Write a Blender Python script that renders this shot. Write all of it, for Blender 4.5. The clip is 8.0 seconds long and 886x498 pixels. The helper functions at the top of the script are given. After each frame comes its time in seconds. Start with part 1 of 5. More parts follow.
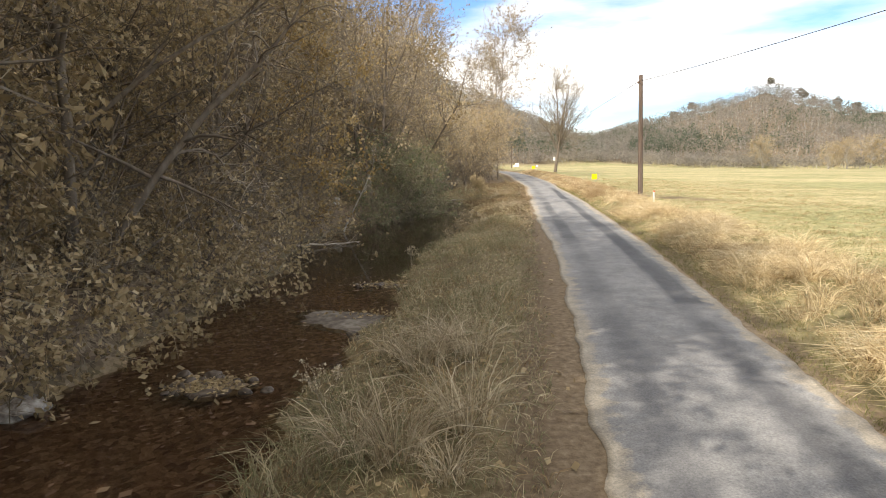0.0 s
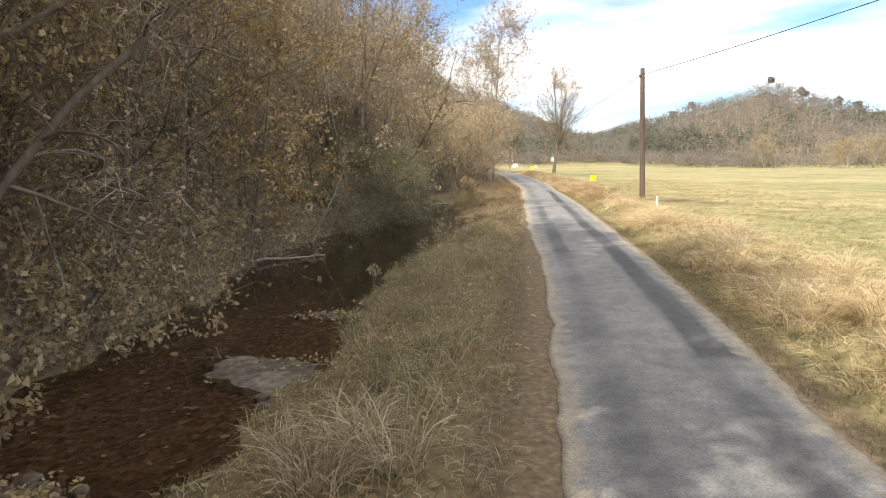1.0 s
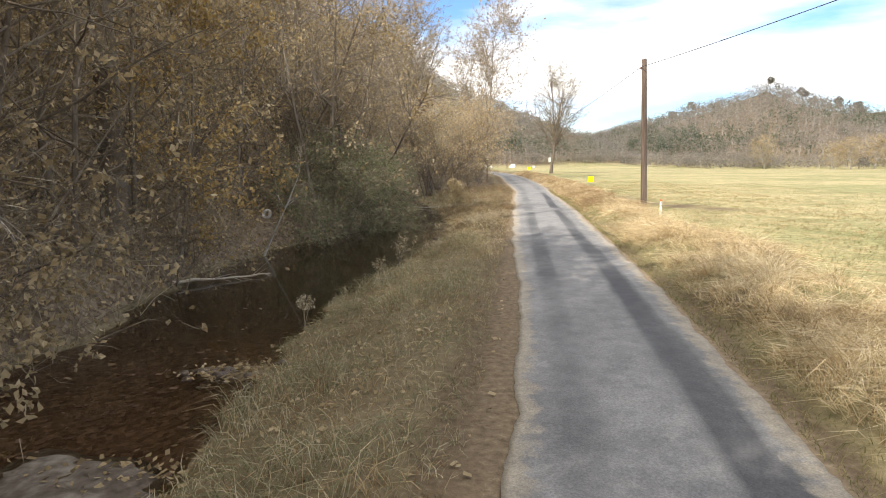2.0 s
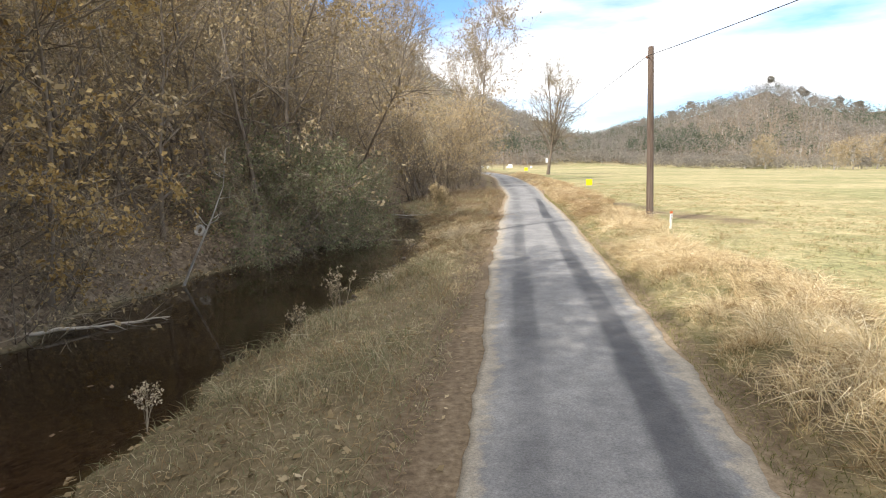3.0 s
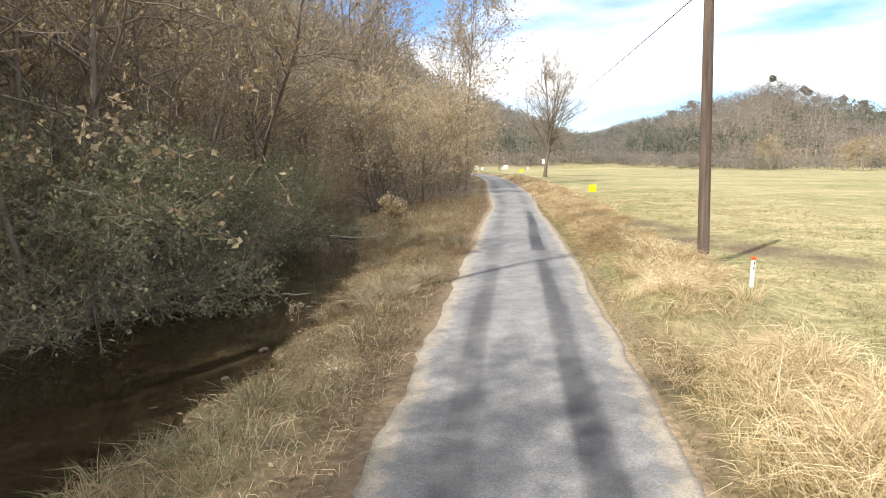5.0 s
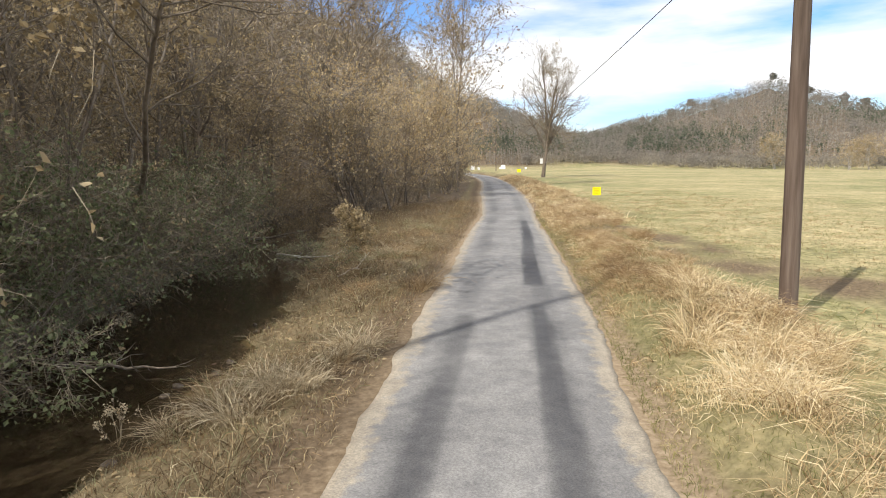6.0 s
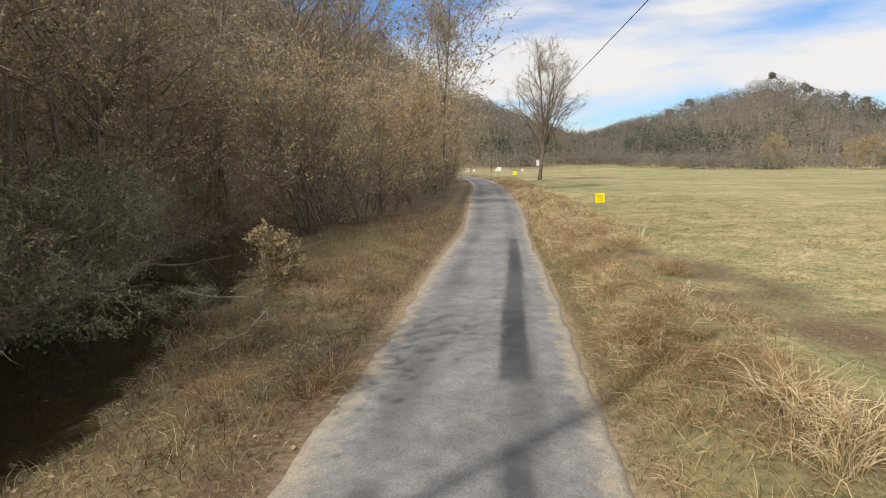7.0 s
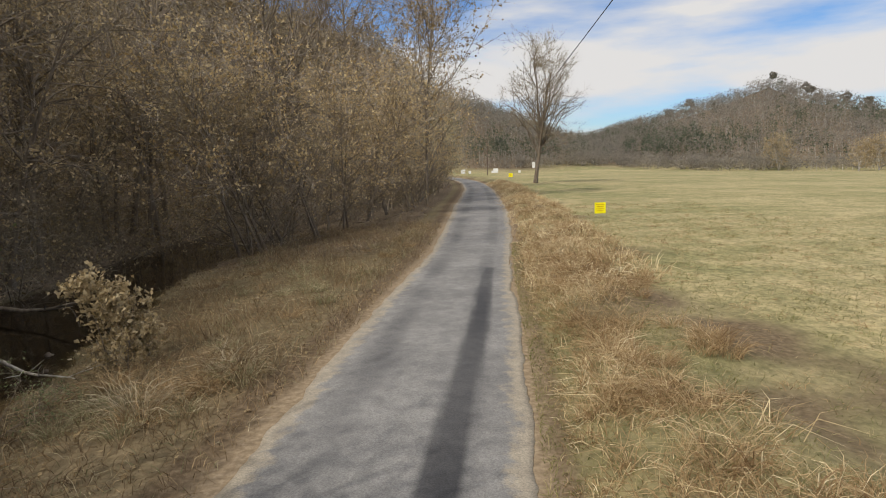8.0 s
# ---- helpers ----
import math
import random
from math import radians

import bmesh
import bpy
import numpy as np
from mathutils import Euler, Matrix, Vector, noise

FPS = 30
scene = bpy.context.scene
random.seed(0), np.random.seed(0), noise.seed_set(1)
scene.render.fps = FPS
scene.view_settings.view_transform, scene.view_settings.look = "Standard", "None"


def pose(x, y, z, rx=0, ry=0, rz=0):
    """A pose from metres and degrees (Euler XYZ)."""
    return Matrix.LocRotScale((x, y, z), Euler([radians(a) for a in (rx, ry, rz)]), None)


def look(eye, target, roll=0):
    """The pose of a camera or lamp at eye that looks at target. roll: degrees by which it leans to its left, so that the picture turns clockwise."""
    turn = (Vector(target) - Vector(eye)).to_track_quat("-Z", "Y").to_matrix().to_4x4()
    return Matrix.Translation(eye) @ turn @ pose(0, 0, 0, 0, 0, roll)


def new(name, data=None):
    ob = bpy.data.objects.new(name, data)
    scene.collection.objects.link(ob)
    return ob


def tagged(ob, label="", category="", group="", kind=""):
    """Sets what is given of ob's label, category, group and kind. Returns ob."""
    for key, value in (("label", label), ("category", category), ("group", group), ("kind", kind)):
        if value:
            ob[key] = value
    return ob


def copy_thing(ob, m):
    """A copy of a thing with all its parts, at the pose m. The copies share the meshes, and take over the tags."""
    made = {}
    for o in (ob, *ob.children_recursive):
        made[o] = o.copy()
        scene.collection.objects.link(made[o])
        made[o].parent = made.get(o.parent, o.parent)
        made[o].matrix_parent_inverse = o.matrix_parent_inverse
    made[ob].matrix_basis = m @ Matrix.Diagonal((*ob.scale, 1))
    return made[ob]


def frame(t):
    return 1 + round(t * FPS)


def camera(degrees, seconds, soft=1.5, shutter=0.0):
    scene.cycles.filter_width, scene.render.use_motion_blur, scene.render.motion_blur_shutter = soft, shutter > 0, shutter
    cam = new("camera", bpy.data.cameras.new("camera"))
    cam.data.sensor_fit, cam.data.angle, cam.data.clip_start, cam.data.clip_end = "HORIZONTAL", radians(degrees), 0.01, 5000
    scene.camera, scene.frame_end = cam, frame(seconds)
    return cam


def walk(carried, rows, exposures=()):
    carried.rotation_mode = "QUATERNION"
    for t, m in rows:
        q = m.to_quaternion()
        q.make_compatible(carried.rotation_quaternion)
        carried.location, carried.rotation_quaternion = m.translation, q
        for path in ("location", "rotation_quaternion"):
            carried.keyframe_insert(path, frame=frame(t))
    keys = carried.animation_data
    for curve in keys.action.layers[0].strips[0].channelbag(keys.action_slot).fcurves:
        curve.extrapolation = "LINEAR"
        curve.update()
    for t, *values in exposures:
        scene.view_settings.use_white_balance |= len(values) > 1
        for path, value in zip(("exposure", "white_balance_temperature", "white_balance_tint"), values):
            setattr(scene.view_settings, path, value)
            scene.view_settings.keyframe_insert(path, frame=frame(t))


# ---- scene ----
cam = camera(73.0, 8.0, 1.0)
PATH = [
    (0, (-0.755, 0.858, 2.773), (-0.747, 2.837, 2.488), -0.8),
    (0.5, (-0.285, 2.356, 2.796), (-0.28, 4.336, 2.515), -1.1),
    (1, (0.137, 3.931, 2.809), (0.145, 5.911, 2.526), -1.0),
    (1.5, (0.628, 5.586, 2.796), (0.638, 7.566, 2.513), -0.9),
    (3, (2.371, 12.016, 3.077), (2.387, 13.995, 2.793), -0.9),
    (3.5, (2.93, 14.486, 3.099), (2.947, 16.465, 2.817), -0.9),
    (4, (3.47, 17.191, 3.153), (3.49, 19.171, 2.871), -0.9),
    (4.5, (4.049, 20.031, 3.19), (4.071, 22.01, 2.908), -0.9),
    (6, (5.77, 29.071, 3.217), (5.797, 31.051, 2.934), -1.1),
    (6.5, (6.385, 32.401, 3.217), (6.416, 34.382, 2.939), -1.4),
    (7, (7.116, 35.581, 3.304), (7.15, 37.561, 3.027), -1.4),
    (7.5, (7.922, 38.773, 3.424), (7.96, 40.754, 3.145), -1.2),
    (8, (8.75, 41.555, 3.495), (8.786, 43.536, 3.221), -1.5),
]
walk(cam, [(t, look(eye, target, roll)) for t, eye, target, roll in PATH],
     [(t, e, k, 10) for t, e, k in ((0.0, 0.45, 6950), (1.5, 0.45, 6850), (3.0, 0.48, 6550), (4.5, 0.47, 6500), (6.0, 0.1, 6580), (6.5, -0.13, 6720), (8.0, -0.57, 6760))])

# ---- world, sun ----
SUN_EL, SUN_AZ = 43.5, 224.0
world = bpy.data.worlds.new("sky")
scene.world = world
world.use_nodes = True
wn, wl = world.node_tree.nodes, world.node_tree.links
wn.clear()
w_out = wn.new("ShaderNodeOutputWorld")
w_bg = wn.new("ShaderNodeBackground")
w_bg.inputs["Strength"].default_value = 0.15
w_sky = wn.new("ShaderNodeTexSky")
w_sky.sky_type = "NISHITA"
w_sky.sun_disc = False
w_sky.sun_elevation, w_sky.sun_rotation = radians(SUN_EL), radians(SUN_AZ)
w_sky.air_density, w_sky.dust_density, w_sky.ozone_density = 1.0, 0.6, 1.5
w_co = wn.new("ShaderNodeTexCoord")
w_map = wn.new("ShaderNodeMapping")
w_map.inputs["Scale"].default_value = (1.9, 1.9, 9.0)
w_map.inputs["Location"].default_value = (0.35, 0.1, 0.25)
w_noise = wn.new("ShaderNodeTexNoise")
w_noise.inputs["Scale"].default_value = 1.25
w_noise.inputs["Detail"].default_value = 7
w_noise.inputs["Roughness"].default_value = 0.52
w_ramp = wn.new("ShaderNodeValToRGB")
w_ramp.color_ramp.elements[0].position, w_ramp.color_ramp.elements[1].position = 0.8, 1.1
w_mix = wn.new("ShaderNodeMix")
w_mix.data_type = "RGBA"
w_mix.inputs["B"].default_value = (7.35, 7.4, 7.55, 1)
wl.new(w_co.outputs["Generated"], w_map.inputs["Vector"])
wl.new(w_map.outputs["Vector"], w_noise.inputs["Vector"])
w_sep = wn.new("ShaderNodeSeparateXYZ")
wl.new(w_co.outputs["Generated"], w_sep.inputs[0])
w_low = wn.new("ShaderNodeFloatCurve")
# Cloud above 0.4 is out of view, thickened to whiten the ambient light.
for w_x, w_y in ((0.05, 0.36), (0.085, 0.42), (0.13, 0.56), (0.18, 0.42), (0.24, 0.29), (0.32, 0.28), (0.48, 0.56), (0.7, 0.66)):
    w_low.mapping.curves[0].points.new(w_x, w_y)
w_low.mapping.curves[0].points[0].location = (0, 0.36)
w_low.mapping.curves[0].points[-1].location = (1, 0.66)
w_low.mapping.update()
wl.new(w_sep.outputs["Z"], w_low.inputs["Value"])
w_add = wn.new("ShaderNodeMath")
wl.new(w_noise.outputs["Fac"], w_add.inputs[0])
wl.new(w_low.outputs["Value"], w_add.inputs[1])
wl.new(w_add.outputs[0], w_ramp.inputs["Fac"])
w_hue = wn.new("ShaderNodeHueSaturation")
w_hue.inputs["Saturation"].default_value = 1.08
w_tint = wn.new("ShaderNodeMix")
w_tint.data_type, w_tint.blend_type = "RGBA", "MULTIPLY"
w_tint.inputs["Factor"].default_value = 1.0
w_tint.inputs["B"].default_value = (0.78, 0.97, 1.25, 1)
wl.new(w_ramp.outputs["Color"], w_mix.inputs["Factor"])
wl.new(w_sky.outputs["Color"], w_hue.inputs["Color"])
wl.new(w_hue.outputs["Color"], w_tint.inputs["A"])
wl.new(w_tint.outputs["Result"], w_mix.inputs["A"])
wl.new(w_mix.outputs["Result"], w_bg.inputs["Color"])
wl.new(w_bg.outputs["Background"], w_out.inputs["Surface"])

sun_data = bpy.data.lights.new("sun", "SUN")
sun_data.energy, sun_data.angle, sun_data.color = 5.0, radians(0.55), (1.0, 0.95, 0.87)
sun = new("sun", sun_data)
sun_way = Vector((math.sin(radians(SUN_AZ)) * math.cos(radians(SUN_EL)), math.cos(radians(SUN_AZ)) * math.cos(radians(SUN_EL)), math.sin(radians(SUN_EL))))
sun.matrix_world = look(sun_way * 100, (0, 0, 0))

# ---- plan of the land ----
ROAD_Y = (-400, -30, 5, 10, 16, 21, 28, 35, 41, 50, 60, 68, 84, 110, 130, 155, 175, 200, 225, 260, 300, 340, 900)
ROAD_X = (-62, -3.8, 1.92, 2.8, 3.8, 4.55, 5.45, 6.36, 7.2, 8.35, 9.55, 10.6, 12.2, 14.4, 15.9, 16.9, 17.1, 16.2, 14.2, 9.5, 2, -9, -200)
WATER_R_Y = (-80, 0, 6, 9, 12, 15, 18, 22, 25, 28, 33, 36, 40, 46, 52, 56, 65, 80, 100, 130, 160, 250)
WATER_R_X = (-12, -3.3, -2.9, -3.0, -2.5, -1.7, -1.9, -1.7, -0.9, -0.1, 1.15, 1.45, 1.8, 1.55, 0.95, 0.3, -1.2, -0.6, 3.5, 8.5, 10, -5)
WATER_L_Y = (-80, 0, 9, 12, 15, 20, 25, 30, 34, 38, 44, 50, 57, 62, 72, 82, 100, 130, 160, 250)
WATER_L_X = (-17, -7.0, -6.7, -6.1, -6.4, -5.9, -6.6, -6.0, -4.9, -3.4, -3.0, -3.5, -4.2, -5.3, -5.9, -5.6, -1, 4, 5.5, -10)
WATER_Z = -0.58


def road_half(y):
    return np.interp(y, (-50, 8, 13, 18, 30, 42, 52, 60, 65, 76, 95, 130), (1.4, 1.4, 1.46, 1.53, 1.74, 1.8, 1.78, 1.68, 1.62, 1.9, 2.3, 2.1))


def smooth_line(ys, xs):
    """A table of a curve through the given stations, rounded at the stations."""
    t = np.arange(-400.0, 900.0, 0.5)
    v = np.interp(t, ys, xs)
    k = np.hanning(13)
    k /= k.sum()
    pad = np.concatenate([np.full(6, v[0]), v, np.full(6, v[-1])])
    return t, np.convolve(pad, k, "valid")


ROAD_T, WATER_R_T, WATER_L_T = smooth_line(ROAD_Y, ROAD_X), smooth_line(WATER_R_Y, WATER_R_X), smooth_line(WATER_L_Y, WATER_L_X)


def road_x(y):
    return np.interp(y, *ROAD_T)


def water_right(y):
    return np.interp(y, *WATER_R_T) + 0.18 * np.sin(np.asarray(y) * 1.9) + 0.1 * np.sin(np.asarray(y) * 4.3)


def water_left(y):
    return np.interp(y, *WATER_L_T) + 0.2 * np.sin(np.asarray(y) * 1.3 + 1) + 0.12 * np.sin(np.asarray(y) * 3.7)


def step(a, b, v):
    t = np.clip((np.asarray(v, float) - a) / (b - a), 0, 1)
    return t * t * (3 - 2 * t)


def wavy(x, y, size, seed=0.0):
    """Cheap smooth relief, about -1 to 1."""
    x, y = np.asarray(x, float) / size, np.asarray(y, float) / size
    return (np.sin(1.7 * x + 0.9 * y + seed) + np.sin(-0.8 * x + 2.1 * y + 2.3 * seed + 1) + np.sin(2.9 * x - 1.3 * y + 0.7 * seed + 2) * 0.6 + np.sin(1.1 * x + 3.7 * y + 1.9 * seed) * 0.5) / 3.1


def land(x, y):
    """Height of the ground."""
    x, y = np.asarray(x, float), np.asarray(y, float)
    u = x - road_x(y)
    wr, wl_ = water_right(y), water_left(y)
    # field, falling gently away from the road
    field = 0.12 - 2.6 * step(20, 190, x) + 0.25 * step(60, 140, y) * step(60, 10, x) + 0.04 * wavy(x, y, 4.0)
    # verge hump beside the road
    hump = 0.3 * step(1.95, 3.1, u) * step(6.5, 4.0, u) * (0.75 + 0.85 * wavy(x, y, 1.3, 3))
    right = field * step(1.9, 4.5, u) + hump
    # near bank: shoulder then slope to the water
    shoulder = -road_half(y) - 0.5
    run = np.maximum(shoulder - (wr - road_x(y)), 0.8)
    s = np.clip((shoulder - u) / run, 0, 1)
    bank = 0.06 * np.sin(np.pi * np.clip(s * 1.6, 0, 1)) + (WATER_Z - 0.04) * s ** 2.0 + 0.05 * wavy(x, y, 0.9, 1) * step(0, 0.3, s)
    # bed of the creek
    wide = np.maximum(wr - wl_, 1.0)
    c = np.clip((wr - x) / wide, 0, 1)
    bed = WATER_Z - 0.04 - (0.28 + 0.35 * step(17, 24, y)) * np.sin(np.pi * c) ** 0.8 + 0.06 * wavy(x, y, 0.7, 5)
    # far bank and wooded slope
    d = wl_ - x
    far = WATER_Z - 0.03 + 0.95 * step(-0.1, 1.1, d) + 0.16 * np.clip(d - 0.6, 0, 5)
    even = np.interp(y, *WATER_L_T) - x
    rise = (0.85 + 0.2 * step(80, 120, y)) * np.clip(even - 4.5 + 2.5 * step(80, 120, y), 0, 200)
    crest = 70 * step(340, 200, y)
    far = far + crest * (1 - np.exp(-rise / np.maximum(crest, 0.5))) * 1.05 + 0.12 * wavy(x, y, 1.3, 2) * step(0.5, 2, d) + 1.2 * wavy(x, y, 14, 4) * step(8, 25, d)
    z = np.where(u > 0, right, np.where(x > wr, np.where(u > shoulder, 0.0, bank), np.where(x > wl_, bed, far)))
    # wooded hill across the field, and the ridges that close the valley
    side, deep = (x - 285) * 0.88 - (y - 525) * 0.47, (x - 285) * 0.47 + (y - 525) * 0.88
    r = np.hypot(side * np.where(side > 0, 1.6, 1.08), deep * 0.97)
    hill = 60 * np.clip(1 - r / 235, 0, 1) ** 1.05 + 3.0 * wavy(x, y, 30, 1) * step(235, 180, r)
    r2 = np.hypot((x - 450) * 0.8, (y - 430))
    hill2 = 14 * np.clip(1 - r2 / 190, 0, 1)
    ridge = 17 * step(470, 640, y) + 16 * step(520, 900, y) + 3 * wavy(x, y, 40, 7) * step(520, 640, y)
    knoll = np.interp(x, (-200, -42, -17, 7, 43, 71, 104, 160), (115, 94, 80, 54, 40, 27, 15, 0)) * step(300, 470, y) + 2.5 * wavy(x, y, 22, 6) * step(320, 380, y) * step(150, 90, x)
    away = np.maximum.reduce([hill, hill2, ridge, knoll])
    back = 20 * step(-120, -380, y) + 40 * step(350, 700, x) * step(0, 300, y)
    return z + away + back


def bare_band(x, y):
    """Trodden soil along the near edge of the field."""
    mid = 13.0 + (59 - y) * 0.163 + 0.3 * np.sin(y * 0.5)
    ragged = step(-0.5, 0.35, wavy(x, y, 1.1, 5))
    return step(2.3, 0.8, np.abs(x - mid)) * step(36, 42, y) * step(70, 60, y) * (0.35 + 0.65 * ragged)


# ---- materials ----
def material(name):
    m = bpy.data.materials.new(name)
    m.use_nodes = True
    return m, m.node_tree.nodes, m.node_tree.links, m.node_tree.nodes["Principled BSDF"]


def ramp(nodes, stops):
    r = nodes.new("ShaderNodeValToRGB")
    e = r.color_ramp.elements
    while len(e) < len(stops):
        e.new(0.5)
    for el, (p, c) in zip(e, stops):
        el.position, el.color = p, (*c, 1)
    return r


def noise_tex(nodes, links, scale, detail=4.0, rough=0.55, vec=None, stretch=None):
    n = nodes.new("ShaderNodeTexNoise")
    n.inputs["Scale"].default_value, n.inputs["Detail"].default_value, n.inputs["Roughness"].default_value = scale, detail, rough
    if vec is None:
        vec = nodes.new("ShaderNodeTexCoord").outputs["Object"]
    if stretch:
        mp = nodes.new("ShaderNodeMapping")
        mp.inputs["Scale"].default_value = stretch
        links.new(vec, mp.inputs["Vector"])
        vec = mp.outputs["Vector"]
    links.new(vec, n.inputs["Vector"])
    return n


def mix_rgb(nodes, links, fac, a, b, blend="MIX"):
    m = nodes.new("ShaderNodeMix")
    m.data_type, m.blend_type = "RGBA", blend
    for key, val in (("Factor", fac), ("A", a), ("B", b)):
        if isinstance(val, (int, float)):
            m.inputs[key].default_value = val
        elif isinstance(val, tuple):
            m.inputs[key].default_value = (*val, 1)
        else:
            links.new(val, m.inputs[key])
    return m.outputs["Result"]


def bump(nodes, links, bsdf, height, strength=0.4, distance=0.02):
    b = nodes.new("ShaderNodeBump")
    b.inputs["Strength"].default_value, b.inputs["Distance"].default_value = strength, distance
    links.new(height, b.inputs["Height"])
    links.new(b.outputs["Normal"], bsdf.inputs["Normal"])


def plain(name, stops, scale=8.0, rough=0.85, bump_h=0.0, stretch=None, metal=0.0):
    """A surface whose colour wanders between the stops at two scales."""
    m, n, l, b = material(name)
    a = noise_tex(n, l, scale, 5, 0.6, stretch=stretch)
    c = noise_tex(n, l, scale * 0.17, 3, 0.5, stretch=stretch)
    f = n.new("ShaderNodeMath")
    f.operation = "MULTIPLY_ADD"
    f.inputs[1].default_value = 0.6
    g = n.new("ShaderNodeMath")
    g.operation = "MULTIPLY"
    g.inputs[1].default_value = 0.4
    l.new(c.outputs["Fac"], g.inputs[0])
    l.new(a.outputs["Fac"], f.inputs[0])
    l.new(g.outputs[0], f.inputs[2])
    r = ramp(n, stops)
    l.new(f.outputs[0], r.inputs["Fac"])
    l.new(r.outputs["Color"], b.inputs["Base Color"])
    b.inputs["Roughness"].default_value, b.inputs["Metallic"].default_value = rough, metal
    b.inputs["Specular IOR Level"].default_value = 0.25
    if bump_h:
        bump(n, l, b, a.outputs["Fac"], 0.6, bump_h)
    return m


def scatter_mat(name, stops, rough=0.8, through_light=0.0, noise_scale=0.35, piece=0.62, drift=0.9):
    """For blades, leaves and twigs: each piece its own shade, in drifts."""
    m, n, l, b = material(name)
    g = n.new("ShaderNodeNewGeometry")
    ns = noise_tex(n, l, noise_scale, 2, 0.5, vec=g.outputs["Position"])
    f = n.new("ShaderNodeMath")
    f.operation = "MULTIPLY_ADD"
    f.inputs[1].default_value = piece
    h = n.new("ShaderNodeMath")
    h.operation = "MULTIPLY_ADD"
    h.inputs[1].default_value, h.inputs[2].default_value = drift, 0.5 - piece / 2 - drift / 2
    l.new(ns.outputs["Fac"], h.inputs[0])
    l.new(g.outputs["Random Per Island"], f.inputs[0])
    l.new(h.outputs[0], f.inputs[2])
    r = ramp(n, stops)
    l.new(f.outputs[0], r.inputs["Fac"])
    l.new(r.outputs["Color"], b.inputs["Base Color"])
    b.inputs["Roughness"].default_value = rough
    b.inputs["Specular IOR Level"].default_value = 0.2
    if through_light:
        t = n.new("ShaderNodeBsdfTranslucent")
        l.new(r.outputs["Color"], t.inputs["Color"])
        x = n.new("ShaderNodeMixShader")
        x.inputs["Fac"].default_value = through_light
        l.new(b.outputs["BSDF"], x.inputs[1])
        l.new(t.outputs["BSDF"], x.inputs[2])
        l.new(x.outputs["Shader"], n["Material Output"].inputs["Surface"])
    return m


BARK = plain("bark_grey_brown", [(0.3, (0.08, 0.062, 0.046)), (0.5, (0.18, 0.145, 0.11)), (0.72, (0.3, 0.26, 0.215))], 7, 0.9, 0.02, (1, 1, 0.25))
BARK_PALE = plain("bark_pale", [(0.32, (0.16, 0.13, 0.1)), (0.5, (0.42, 0.39, 0.34)), (0.66, (0.66, 0.64, 0.58))], 3.5, 0.85, 0.01, (1, 1, 0.4))
TWIG = scatter_mat("twig", [(0.1, (0.1, 0.08, 0.054)), (0.45, (0.232, 0.19, 0.128)), (0.9, (0.43, 0.365, 0.26))])
TWIG_PALE = scatter_mat("twig_pale", [(0.1, (0.22, 0.17, 0.12)), (0.5, (0.4, 0.34, 0.27)), (0.9, (0.55, 0.5, 0.43))])
LEAF_TAN = scatter_mat("dry_leaf_tan", [(0.05, (0.13, 0.09, 0.046)), (0.4, (0.31, 0.233, 0.127)), (0.7, (0.46, 0.36, 0.213)), (0.95, (0.6, 0.5, 0.335))], 0.75, 0.35, 0.45, 0.42, 1.3)
# Golden leaves, lightened further so the colour includes sunlight on them.
LEAF_GOLD = scatter_mat("sunlit_leaf_gold", [(0.05, (0.28, 0.18, 0.08)), (0.45, (0.52, 0.385, 0.195)), (0.95, (0.74, 0.61, 0.37))], 0.75, 0.35)
LEAF_WET = scatter_mat("wet_leaf", [(0.05, (0.08, 0.045, 0.028)), (0.5, (0.17, 0.1, 0.06)), (0.8, (0.26, 0.18, 0.11)), (0.97, (0.46, 0.38, 0.26))], 0.5, 0.2, 0.8)
LEAF_AMBER = scatter_mat("amber_leaf", [(0.05, (0.19, 0.12, 0.045)), (0.5, (0.37, 0.255, 0.1)), (0.95, (0.52, 0.39, 0.19))], 0.7, 0.35)
LEAF_GREEN = scatter_mat("leaf_olive", [(0.05, (0.08, 0.095, 0.04)), (0.5, (0.18, 0.2, 0.095)), (0.9, (0.32, 0.32, 0.19))], 0.6, 0.3)
LEAF_PAPER = scatter_mat("papery_leaf", [(0.05, (0.24, 0.175, 0.085)), (0.5, (0.43, 0.335, 0.185)), (0.95, (0.56, 0.46, 0.3))], 0.75, 0.3)
STRAW = scatter_mat("dry_grass", [(0.02, (0.14, 0.09, 0.045)), (0.22, (0.36, 0.265, 0.145)), (0.42, (0.62, 0.49, 0.285)), (0.7, (0.76, 0.635, 0.41)), (0.95, (0.88, 0.79, 0.58))], 0.7, 0.3)
STRAW_PALE = scatter_mat("pale_dry_grass", [(0.02, (0.17, 0.125, 0.07)), (0.4, (0.42, 0.34, 0.22)), (0.9, (0.7, 0.61, 0.44))], 0.65, 0.25)
BANK_GRASS = scatter_mat("bank_grass", [(0.02, (0.12, 0.08, 0.046)), (0.2, (0.26, 0.195, 0.12)), (0.34, (0.2, 0.215, 0.105)), (0.5, (0.29, 0.27, 0.16)), (0.66, (0.43, 0.36, 0.225)), (0.82, (0.58, 0.5, 0.33)), (0.97, (0.75, 0.67, 0.48))], 0.75, 0.3, 0.9)
VERGE_GREEN = scatter_mat("short_green_grass", [(0.05, (0.11, 0.12, 0.045)), (0.4, (0.2, 0.2, 0.075)), (0.7, (0.34, 0.29, 0.14)), (0.95, (0.52, 0.42, 0.24))], 0.75, 0.3, 0.5)
